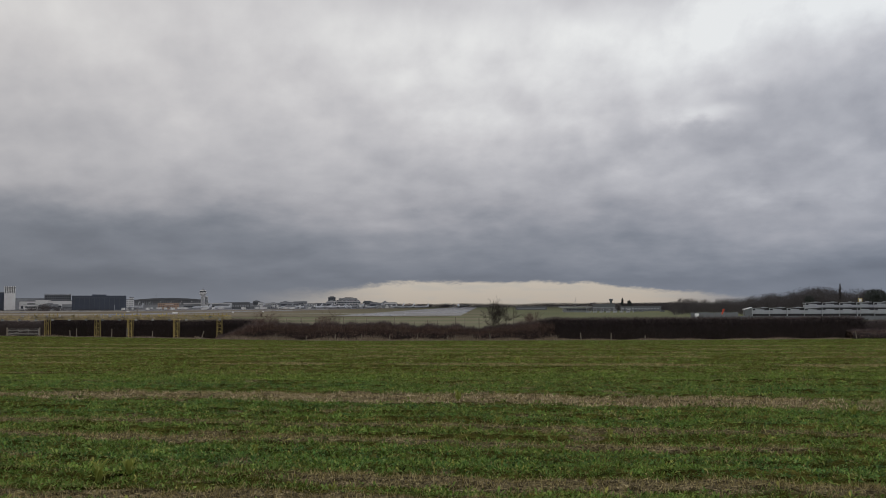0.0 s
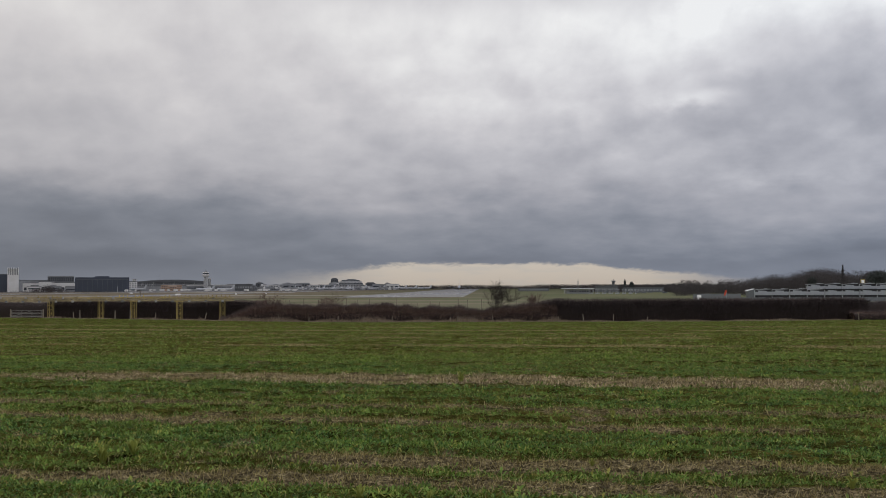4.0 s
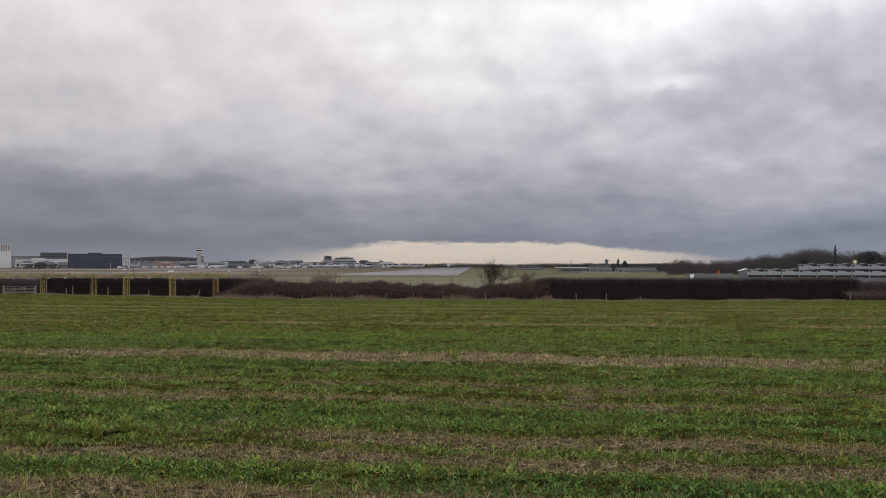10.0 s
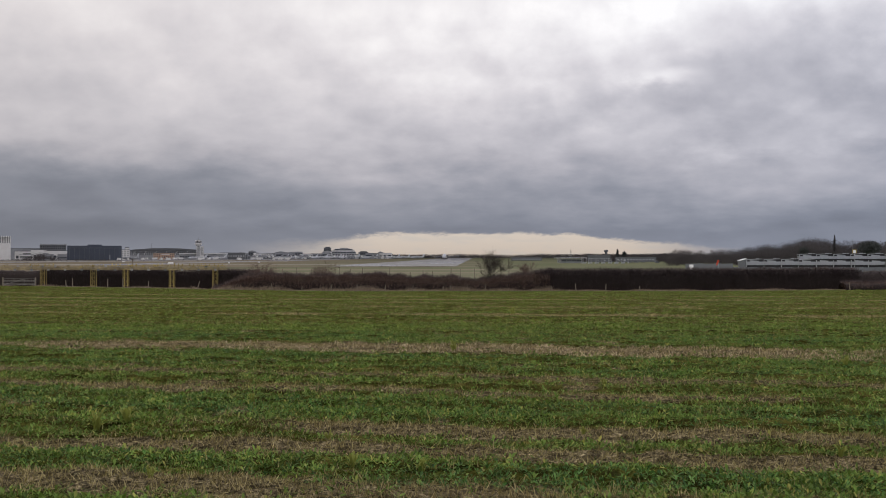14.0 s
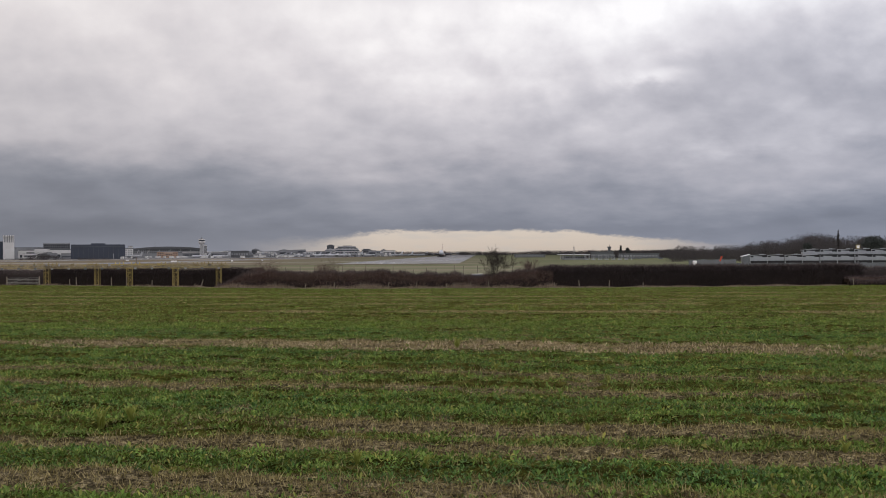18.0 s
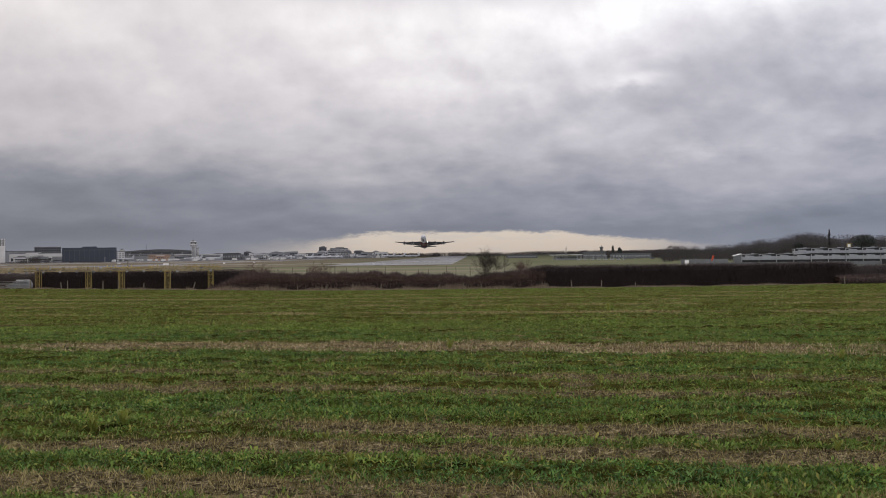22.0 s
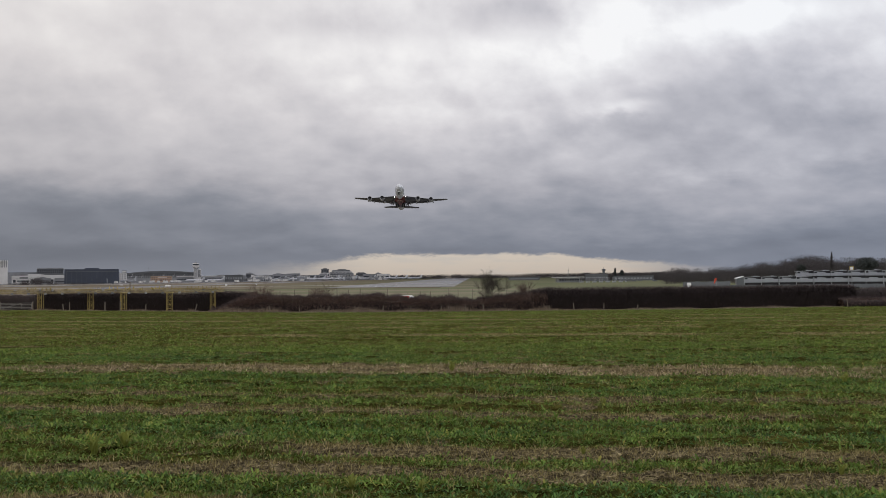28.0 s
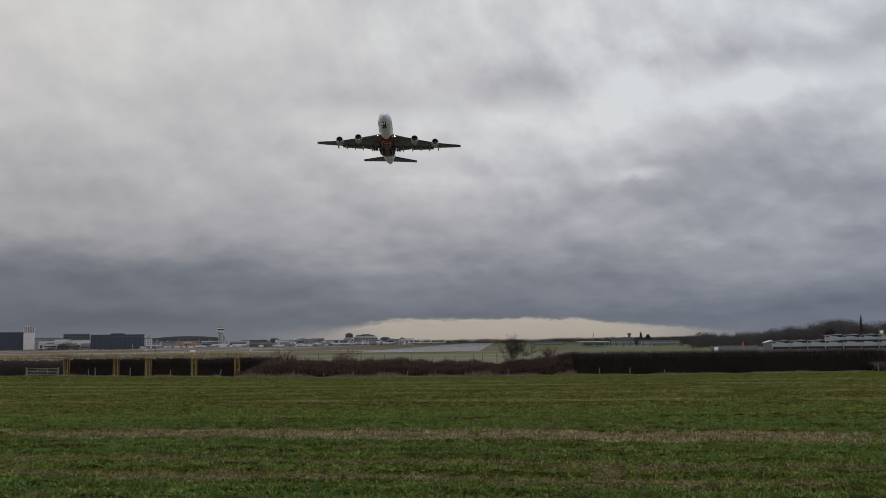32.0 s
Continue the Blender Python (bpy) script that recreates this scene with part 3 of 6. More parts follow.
def north_terminal():
    d = 2150.0
    k = d * PX
    # long terminal with a gently arched roof
    t = thing("terminal", "long grey terminal with a gently arched dark roof", "terminal", facing((292 - 784) * k, d))
    w = 62 * k
    part("wall", boxed(-w, w, 1, 90, 0, 15 * k, bevel=0.2), M_GREY, t)
    ring = [(-w - 2 + 2 * (w + 2) * i / 24, 15 * k + 4.0 * k * math.sin(math.pi * i / 24) ** 0.8) for i in range(25)]
    ring = [(x, z + 0.9) for x, z in ring] + [(w + 2, 15 * k), (-w - 2, 15 * k)]
    part("arched_roof", loft([[(x, y, z) for x, z in ring] for y in (-4.0, 92.0)]), M_DARKGREY, t)
    windows_on(t, -w * 0.97, w * 0.97, 7.5 * k, 14 * k, 0.98, 34, 2, 0.66, M_DARKGREY)
    for i in range(7):
        x = -w + 2 * w * (i + 0.5) / 7
        part("roof_strut", bar(bmesh.new(), (x, -3, 8 * k), (x + 3.5 * k, -3, 15 * k), 0.45), M_WHITE, t)
    part("mast", bar(bmesh.new(), (-23 * k, 10, 18 * k), (-23 * k, 10, 29 * k), 0.35, 0.15), M_DARKGREY, t)
    # terracotta annexe
    d2 = 2000.0
    k = d2 * PX
    t = block("annexe", "low beige and terracotta brick annexe", "building", (290 - 784) * k, d2, 36 * k, 20, 11 * k, M_BEIGE, roof=M_GREY)
    windows_on(t, -17 * k, 17 * k, 3 * k, 10 * k, -0.02, 9, 2, 0.4)
    t = block("annexe", "small beige brick annexe with a flat roof", "building", (300 - 784) * k, d2 - 30, 14 * k, 16, 8.5 * k, M_BEIGE, roof=M_WHITE)
    windows_on(t, -6 * k, 6 * k, 2 * k, 7 * k, -0.02, 4, 2, 0.6)
    # white pier along the stands
    t = block("pier", "long white passenger pier with a dark window band", "terminal", (358 - 784) * k, d2 + 10, 84 * k, 16, 9 * k, M_GREY, roof=M_WHITE)
    windows_on(t, -41 * k, 41 * k, 3.2 * k, 6.6 * k, -0.02, 30, 1, 0.8)
    part("roof_cap", boxed(-42 * k, 42 * k, -2, 18, 9 * k + 0.95, 11 * k), M_WHITE, t)
    t = block("store_building", "low dark store building beside the pier", "building", (404 - 784) * k, d2 + 40, 46 * k, 22, 11.5 * k, M_DARKGREY, roof=M_DARKGREY)
    windows_on(t, -22 * k, 22 * k, 3 * k, 9 * k, -0.02, 10, 1, 0.6, M_GREY)


def control_tower():
    d = 2000.0
    k = d * PX
    t = thing("control_tower", "white air traffic control tower with a wide glazed cab", "control tower", facing((355.5 - 784) * k, d - 20))
    h = 35 * k

    def drum(name, z0, z1, r0, r1, mat, label=""):
        part(name, bar(bmesh.new(), (0, 0, z0), (0, 0, z1), r0, r1, 24), mat, t, label)

    drum("shaft", 0, h - 8.5 * k, 3.4 * k, 3.2 * k, M_GREY)
    drum("gallery", h - 11 * k, h - 8 * k, 4.2 * k, 6.2 * k, M_WHITE)
    drum("cab_base", h - 8 * k, h - 5.6 * k, 6.2 * k, 6.2 * k, M_WHITE)
    drum("cab_glazing", h - 5.6 * k, h - 3.4 * k, 4.6 * k, 5.4 * k, M_GLASS, "dark slanted cab windows")
    drum("cab_roof", h - 3.4 * k, h - 2.0 * k, 5.8 * k, 5.2 * k, M_WHITE)
    drum("radar_drum", h - 2.0 * k, h, 2.2 * k, 1.8 * k, M_GREY)
    part("aerial", bar(bmesh.new(), (0, 0, h), (0, 0, h + 3.5 * k), 0.25, 0.1), M_DARKGREY, t)
    part("stair_block", boxed(3.3 * k, 9 * k, 2, 16, 0, h - 12 * k, bevel=0.2), M_WHITE, t)
    for i in range(3):
        part("window", boxed((4.2 + 1.6 * i) * k, (5.0 + 1.6 * i) * k, 1.9, 2.0, 8 * k, h - 14 * k), M_GLASS, t)
    for i in range(6):
        a = -math.pi * (i + 0.5) / 6
        part("shaft_rib", bar(bmesh.new(), (3.35 * k * math.cos(a), 3.35 * k * math.sin(a), 0), (3.35 * k * math.cos(a), 3.35 * k * math.sin(a), h - 11 * k), 0.35), M_WHITE, t)


def south_terminal():
    rng = random.Random(4)
    d = 2450.0
    k = d * PX
    # jumble of pier buildings behind the stands
    x = 436
    while x < 572:
        w, top = rng.uniform(9, 26), rng.uniform(451.5, 457)
        mat = rng.choice((M_WHITE, M_GREY, M_WHITE, M_DARKGREY, M_GREY))
        t = block("terminal_pier", {M_WHITE: "white pier building of the terminal", M_GREY: "grey pier building of the terminal", M_DARKGREY: "dark pier building of the terminal"}[mat],
                  "terminal", (x + w / 2 - 784) * k, d + rng.uniform(0, 60), w * k, 30, (465 - top) * k, mat, roof=rng.choice((M_GREY, M_DARKGREY, M_WHITE)))
        windows_on(t, -w * k * 0.45, w * k * 0.45, 2 * k, (464 - top) * k, -0.02, max(3, int(w / 3)), 2, 0.7)
        if rng.random() < 0.5:
            part("plant_room", boxed(-w * k * 0.2, w * k * 0.15, 5, 15, (465 - top) * k + 0.9, (467 - top) * k), M_GREY, t)
        x += w * 0.85
    d = 2500.0
    k = d * PX
    t = block("stair_tower", "dark square tower block beside the terminal", "building", (579.5 - 784) * k, d, 13 * k, 30, 19 * k, M_DARKGREY)
    part("cap", boxed(-4 * k, 4 * k, 4, 20, 19 * k + 0.9, 21 * k), M_DARKGREY, t)
    windows_on(t, -6 * k, 6 * k, 8 * k, 18 * k, -0.02, 4, 5, 0.6)
    t = thing("main_terminal", "stepped grey terminal with pale floor bands", "terminal", facing((608 - 784) * k, d))
    for j, (w, z0, z1, y0) in enumerate(((23, 0, 9, 0), (22, 9, 12.5, 3), (20, 12.5, 15, 6), (16, 15, 18, 9))):
        part("storey", boxed(-w * k, w * k, y0, 50, z0 * k, z1 * k, bevel=0.2), M_GREY if j % 2 else M_WHITE, t)
        windows_on(t, -w * k * 0.96, w * k * 0.96, (z0 + 0.5) * k, (z1 - 0.6) * k, y0 - 0.02, 16, 1 if j else 3, 0.75)
        part("floor_band", boxed(-w * k - 0.6, w * k + 0.6, y0 - 1.2, y0, z1 * k - 0.9, z1 * k), M_WHITE, t)
    part("plant_room", boxed(-6 * k, 9 * k, 14, 30, 18 * k, 19.2 * k), M_DARKGREY, t)
    t = block("dark_block", "dark flat-roofed block at the end of the terminal", "building", (646.5 - 784) * k, d - 60, 17 * k, 24, 11 * k, M_DARKGREY)
    part("upper_floor", boxed(-6 * k, 6 * k, 3, 20, 11 * k + 0.9, 13 * k), M_DARKGREY, t)
    windows_on(t, -8 * k, 8 * k, 5 * k, 10 * k, -0.02, 6, 2, 0.65)
    for x0, x1, top, mat in ((656, 672, 456, M_GREY), (668, 684, 458, M_WHITE), (628, 640, 458, M_WHITE), (684, 704, 459, M_DARKGREY)):
        t = block("stand_building", "low building at the aircraft stands", "building", ((x0 + x1) / 2 - 784) * k, d - 30, (x1 - x0) * k, 20, (465 - top) * k, mat)
        windows_on(t, -(x1 - x0) * k * 0.45, (x1 - x0) * k * 0.45, 1.5 * k, (464 - top) * k, -0.02, 5, 1, 0.7)


def right_side():
    d = 900.0
    k = d * PX
    # fire station roof, mast and antenna posts across the runway
    t = thing("canopy_hall", "low hall under a white flat canopy on posts", "hall", pose((1011 - 784) * k, d, AIR))
    part("wall", boxed(-18 * k, 20 * k, 2, 20, 0, 7 * k), M_GREY, t)
    part("canopy", boxed(-26 * k, 27 * k, -3, 22, 8.6 * k, 9.6 * k), M_WHITE, t)
    windows_on(t, -17 * k, 19 * k, 2.5 * k, 6 * k, 1.98, 8, 1, 0.7)
    for i in range(7):
        part("post", bar(bmesh.new(), ((-25 + 8.5 * i) * k, -2, 0), ((-25 + 8.5 * i) * k, -2, 8.6 * k), 0.2), M_GREY, t)
    t = thing("mast", "tall grey lattice radio mast", "mast", pose((1007.5 - 784) * k, d - 10, AIR))
    for sx, sy in ((-1, -1), (1, -1), (1, 1), (-1, 1)):
        part("leg", bar(bmesh.new(), (sx * 0.55, sy * 0.55, 0), (sx * 0.35, sy * 0.35, 22 * k), 0.16, 0.1, 4), M_STEEL, t)
    for i in range(9):
        part("brace", bar(bmesh.new(), (-0.5, -0.5, i * 1.2 + 0.2), (0.5, -0.5, i * 1.2 + 1.3), 0.09, None, 4), M_STEEL, t)
    part("aerial", bar(bmesh.new(), (0, 0, 20 * k), (0, 0, 26 * k), 0.1, 0.05, 4), M_DARKGREY, t)
    d = 1100.0
    k = d * PX
    t = block("depot", "dark long depot building behind the antenna posts", "building", (1060 - 784) * k, d, 40 * k, 20, 10.5 * k, M_DARKGREY)
    windows_on(t, -19 * k, 19 * k, 4 * k, 8 * k, -0.02, 11, 1, 0.45, M_GREY)
    t = block("depot", "low grey depot with a pale shutter row", "building", (1125 - 784) * k, d, 70 * k, 20, 7 * k, M_DARKGREY)
    windows_on(t, -33 * k, 33 * k, 2 * k, 6 * k, -0.02, 12, 1, 0.6, M_GREY)
    t = block("depot", "grey low shed on the far grass", "building", (972 - 784) * k, d + 300, 70 * k, 20, 6 * k, M_DARKGREY)
    windows_on(t, -32 * k, 32 * k, 1.5 * k, 5 * k, -0.02, 12, 1, 0.6, M_GREY)
    t = thing("lattice_tower", "dark lattice tower above the depot", "mast", pose((1080.5 - 784) * k, d + 30, AIR))
    part("body", bar(bmesh.new(), (0, 0, 0), (0, 0, 18 * k), 1.8, 1.4, 4), M_DARKGREY, t)
    part("head", boxed(-1.9, 1.9, -1.9, 1.9, 18 * k, 21 * k), M_DARKGREY, t)
    part("aerial", bar(bmesh.new(), (0, 0, 21 * k), (0, 0, 24 * k), 0.25, 0.1), M_DARKGREY, t)
    # antenna posts on the grass
    d = 850.0
    k = d * PX
    post = None
    for i in range(22):
        m = pose((1030 + i * 3.9 - 784) * k, d + (i % 3) * 4, AIR)
        if post is None:
            post = thing("antenna_post", "slim grey antenna post on the airfield grass", "antenna", m, "antenna array")
            part("pole", bar(bmesh.new(), (0, 0, 0), (0, 0, 9.5 * k), 0.13, 0.10, 6), M_GREY, post)
            part("crossbar", bar(bmesh.new(), (-0.8, 0, 8 * k), (0.8, 0, 8 * k), 0.1, None, 4), M_GREY, post)
            part("base_box", boxed(-0.5, 0.5, -0.4, 0.4, 0, 1.0), M_GREY, post)
        else:
            copy_thing(post, m)


def cabins():
    """Two tiers of white portable cabins behind the hedge."""
    d = 430.0
    k = d * PX
    w, h = 7.35, 4.2
    kinds = {}
    rng = random.Random(17)

    def cabin(roofed):
        t = thing("portable_cabin", "white portable cabin under a pale sloping roof" if roofed else "white portable cabin, near-black block for its shaded top", "cabin", None, "cabins behind the hedge")
        part("body", boxed(-w / 2 + 0.12, w / 2 - 0.12, 0, 3, 2.3, h - 0.4, bevel=0.06), M_PANEL, t)
        part("skirt", boxed(-w / 2 + 0.05, w / 2 - 0.05, 0.1, 2.9, 0, 2.3), M_FAN_SHADE, t, "dark underside")
        # Solid near-black wedge stands for the shade below the roof edge.
        part("shadow_gap", loft([[(-w / 2, y, h - 0.4), (w / 2, y, h - 0.4), (w / 2, y, h + 0.66), (-w / 2, y, h + (0.35 if roofed else 0.66))] for y in (0.1, 2.85)]), M_FAN_SHADE, t, "near-black block for the shade under the roof")
        if roofed:
            part("roof", loft([[(-w / 2 - 0.1, y, h + 0.22), (w / 2 - 0.5, y, h + 0.60), (w / 2 - 0.5, y, h + 0.86), (-w / 2 - 0.1, y, h + 0.46)] for y in (0.0, 3.2)]), M_ROOF, t, "pale sloping roof edge")
        else:
            part("roof", boxed(-w / 2, w / 2, -0.12, 3.12, h + 0.665, h + 0.78), M_DARKGREY, t, "dark flat roof edge")
        part("roof_vent", boxed(w * 0.1, w * 0.26, 0.6, 1.4, h + 0.60, h + 1.0), M_GREY, t)
        part("vent_cap", boxed(w * 0.08, w * 0.28, 0.5, 1.5, h + 1.0, h + 1.08), M_DARKGREY, t)
        part("tarpaulin", loft([[(-w * 0.3, y, h - 0.4), (w * 0.2, y, h - 0.4), (w * 0.2, y, h - 0.05), (-w * 0.3, y, h + 0.15)] for y in (-0.08, 0.09)]), M_PANEL, t, "slack white sheet")
        part("corner_post", boxed(-w / 2 - 0.12, -w / 2 + 0.16, -0.1, 0.2, 0, h + 0.3), M_GREY, t)
        part("sill", boxed(-w * 0.46, w * 0.46, -0.07, 0.0, 2.6, 2.72), M_GREY, t)
        return t

    for tier, x0, n, dy, base in ((0, 1321, 11, 0.0, AIR + 0.05), (1, 1428, 7, 9.0, AIR + 2.35)):
        for i in range(n):
            m = pose((x0 - 784) * k + (w + 0.12) * (i + 0.5), d + dy + 0.25 * (i % 2), base + rng.uniform(-0.06, 0.06))
            roofed = tier == 1 or i < 4
            if roofed not in kinds:
                kinds[roofed] = cabin(roofed)
                kinds[roofed].matrix_basis = m
            else:
                copy_thing(kinds[roofed], m)
    t = thing("end_store", "dark open-ended store beside the cabins", "store", pose((1316 - 784) * k, d + 0.3, AIR))
    part("wall", loft([[(-1.6, y, 2.0), (1.2, y, 2.0), (1.2, y, 4.9), (-1.6, y, 4.1)] for y in (0.0, 3.0)]), M_DARKGREY, t)
    part("roof", loft([[(-1.9, y, 4.15), (1.3, y, 4.95), (1.3, y, 5.2), (-1.9, y, 4.35)] for y in (-0.2, 3.2)]), M_WHITE, t)
    part("foot", boxed(-1.5, 1.1, 0.1, 2.9, 0, 2.0), M_DARKGREY, t)
    t = thing("cabin_plinth", "grey raised deck under the upper cabins", "deck", pose((1426 - 784) * k, d + 7, AIR))
    part("deck", boxed(-0.5, 52, 3.4, 6.8, 2.2, 2.4), M_GREY, t)
    for i in range(9):
        part("post", boxed(i * 6.2, i * 6.2 + 0.3, 3.5, 3.8, 0, 2.2), M_STEEL, t)
    t = thing("sign_frame", "small yellow and white sign frame above the cabins", "sign", pose((1508.5 - 784) * k, d - 2, AIR))
    part("post", bar(bmesh.new(), (0, 0, 0), (0, 0, 9.0), 0.1), M_STEEL, t)
    part("panel", boxed(-0.95, 0.95, -0.1, 0.1, 7.4, 9.0), M_YELLOW, t)
    part("inset", boxed(-0.6, 0.6, -0.14, -0.1, 7.5, 8.7), M_WHITE, t)
    t = thing("flagpole", "tall thin dark pole behind the cabins", "pole", pose((1509 - 784) * k * 1.2, d * 1.2, AIR))
    part("pole", bar(bmesh.new(), (0, 0, 0), (0, 0, 14.5), 0.16, 0.08), M_DARKGREY, t)
    # long grey-green hoarding and a white equipment box
    d = 400.0
    k = d * PX
    t = thing("hoarding", "long grey-green hoarding fence behind the hedge", "fence", pose(0, 0, AIR))
    for i in range(34):
        x = (1212 + 10.5 * i - 784) * k
        part("panel", boxed(x, x + 10.2 * k, d - 1 + 0.1 * (i % 2), d - 0.8 + 0.1 * (i % 2), 0.0, (3.2 if i < 8 else 1.7) + 0.06 * (i % 3)), M_HOARD if i < 8 else M_DARKGREY, t)
    t = thing("equipment_box", "small white equipment cabinet on the grass", "cabinet", pose((1217 - 784) * k, d - 6, AIR))
    part("body", boxed(-0.7, 0.7, -0.5, 0.5, 1.0, 2.9, bevel=0.08), M_WHITE, t)
    part("plinth", boxed(-0.8, 0.8, -0.6, 0.6, 0.0, 1.0), M_GREY, t)
    t = thing("windsock", "faded red windsock hanging limp from a pole", "windsock", pose((1262 - 784) * k, d - 8, AIR))
    part("pole", bar(bmesh.new(), (0, 0, 0), (0, 0, 4.6), 0.08, 0.06), M_STEEL, t)
    for i in range(4):
        a, b = i / 4, (i + 1) / 4
        part("sock_ring", bar(bmesh.new(), (-0.1 - 0.7 * a, 0, 4.6 - 2.0 * a), (-0.1 - 0.7 * b, 0, 4.6 - 2.0 * b), 0.42 - 0.18 * a, 0.42 - 0.18 * b, 12),
             M_ORANGE, t)


# ---- plants ----
def triangles_at(rng, base, tip, width, flat=0.0):
    """Thin triangles from base points to tip points; flat turns their faces to the sky."""
    n = len(base)
    side = rng.normal(size=(n, 3))
    side = side * (1 - flat) + np.array([0, 0, 2.0]) * flat
    along = tip - base
    side = np.cross(side, along)
    side /= np.linalg.norm(side, axis=1, keepdims=True) + 1e-9
    w = np.asarray(width).reshape(-1, 1) * 0.5
    V = np.stack([base - side * w, base + side * w, tip], 1).reshape(-1, 3)
    return V, np.arange(3 * n).reshape(-1, 3)


def fn_noise(x, s, seed=0.0):
    return noise.noise(Vector((x * s, seed, 0.3)))


def hedge(name, label, x0, x1, y, depth, height_fn, material, twigs, seed, core=0.72, wild=0.4):
    """A hedge: a lumpy core, shade painted near-black, in a shell of fine twigs."""
    rng = np.random.default_rng(seed)
    xs = np.arange(x0, x1, 0.6)
    prof = np.array([[0.0, -0.5], [0.35, -0.52], [0.7, -0.45], [0.93, -0.25], [1.0, 0.0], [0.93, 0.25], [0.7, 0.45], [0.0, 0.5]])
    V = []
    for i, x in enumerate(xs):
        h = height_fn(x) * core
        g = float(ground_z(x, y))
        for z, q in prof:
            j = 1 + 0.10 * fn_noise(x, 0.8, z * 5 + q) + 0.03 * rng.normal()
            V.append((x + 0.15 * rng.normal(), y + q * depth * (0.9 + 0.2 * rng.random()), g - 0.1 + h * z * j))
    k = len(prof)
    F = []
    for i in range(len(xs) - 1):
        for j in range(k - 1):
            a = i * k + j
            F += [(a, a + 1, a + k + 1), (a, a + k + 1, a + k)]
    thing_ = new(name)
    tagged(thing_, label, "hedge", kind="stuff")
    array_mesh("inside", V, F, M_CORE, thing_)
    x = rng.uniform(x0, x1, twigs)
    h = np.array([height_fn(v) for v in x])
    u = rng.random(twigs) ** 0.7
    yy = y + depth * (rng.random(twigs) - 0.65)
    g = ground_z(x, yy)
    base = np.stack([x, yy, g + h * u * 0.85], 1)
    length = rng.uniform(0.25, 0.9, twigs) * (0.5 + 0.25 * h)
    tip = base + np.stack([rng.normal(0, 0.35, twigs), rng.normal(-0.1, 0.3, twigs), rng.uniform(0.2, 1, twigs)], 1) * length[:, None]
    top = g + h * (0.86 + 0.5 * rng.random(twigs) ** 3 * wild)
    tip[:, 2] = np.minimum(tip[:, 2], top)
    V, F = triangles_at(rng, base, tip, rng.uniform(0.025, 0.085, twigs))
    array_mesh("twigs", V, F, material, thing_)
    # paler young shoots along the top
    n = twigs // 2
    x = rng.uniform(x0, x1, n)
    h = np.array([height_fn(v) for v in x])
    yy = y + depth * (rng.random(n) - 0.6) * 0.8
    base = np.stack([x, yy, ground_z(x, yy) + h * rng.uniform(0.66, 0.92, n)], 1)
    tip = base + np.stack([rng.normal(0, 0.10, n), rng.normal(0, 0.10, n), rng.uniform(0.15, 0.75, n)], 1) * (0.6 + 0.5 * wild)
    V, F = triangles_at(rng, base, tip, rng.uniform(0.025, 0.06, n))
    array_mesh("shoots", V, F, M_SHOOT, thing_)
    return thing_


HK = 168 * PX        # metres to a thousandth-odd of the view at the field's edge


def bramble_h(x):
    v = 2.75 + 0.5 * fn_noise(x, 0.12) + 0.5 * fn_noise(x, 0.5, 3.0)
    v -= 0.35 * math.exp(-((x - 1.0) / 6.0) ** 2) + 0.85 * math.exp(-((x - 5.0) / 2.4) ** 2) - 0.5 * math.exp(-((x - 14.0) / 4.0) ** 2)
    v *= min(1.0, max(0.12, (x + 38.5) / 5))
    return max(0.3, v)


def thick_h(x):
    return (3.92 + 0.18 * fn_noise(x, 0.25, 5.0)) * min(1.0, 0.86 + max(0.0, x - 14) / 30)


def back_h(x):
    return 3.3 + 0.25 * fn_noise(x, 0.2, 9.0) + (0.25 if x < -50 else 0.0)


def bare_tree(name, label, m, height, spread, seed, levels=4, material=None, group="", stems=0):
    """A leafless bush or tree: limbs that fork again and again into twigs."""
    rng = random.Random(seed)
    t = thing(name, label, "tree", m, group)
    trunk, crown = bmesh.new(), []

    def grow(a, way, length, r, level):
        b = a + way * length
        if level <= 1:
            bar(trunk, a, b, r, r * 0.7, 5)
        else:
            crown.append((a, b, r))
        if level >= levels:
            return
        for i in range(rng.randint(3, 4) if level else rng.randint(5, 7)):
            turn = Vector((rng.gauss(0, 1), rng.gauss(0, 1), rng.gauss(0.25, 0.6))).normalized()
            w = (way * 0.75 + turn * (0.62 if level else 0.8) * spread).normalized()
            grow(a + way * length * rng.uniform(0.45, 1.0), w, length * rng.uniform(0.55, 0.85), r * 0.6, level + 1)

    for i in range(stems):
        a = rng.uniform(0, 2 * math.pi)
        f = rng.uniform(0.05, 0.8) * spread
        grow(Vector((0.3 * math.cos(a), 0.3 * math.sin(a), -0.2)), Vector((f * math.cos(a), f * math.sin(a), 1)).normalized(), height * rng.uniform(0.4, 0.56), height * 0.009, 1)
    if not stems:
        grow(Vector((0, 0, -0.2)), Vector((rng.gauss(0, 0.05), rng.gauss(0, 0.05), 1)).normalized(), height * 0.33, height * 0.022, 0)
    part("trunk", trunk, material or M_BARK, t)
    base = np.array([c[0] for c in crown])
    tip = np.array([c[1] for c in crown])
    wide = np.array([max(0.035, c[2] * 2.0) for c in crown])
    V, F = triangles_at(np.random.default_rng(seed), base, tip, wide)
    array_mesh("crown", V, F, material or M_BARK, t)
    return t


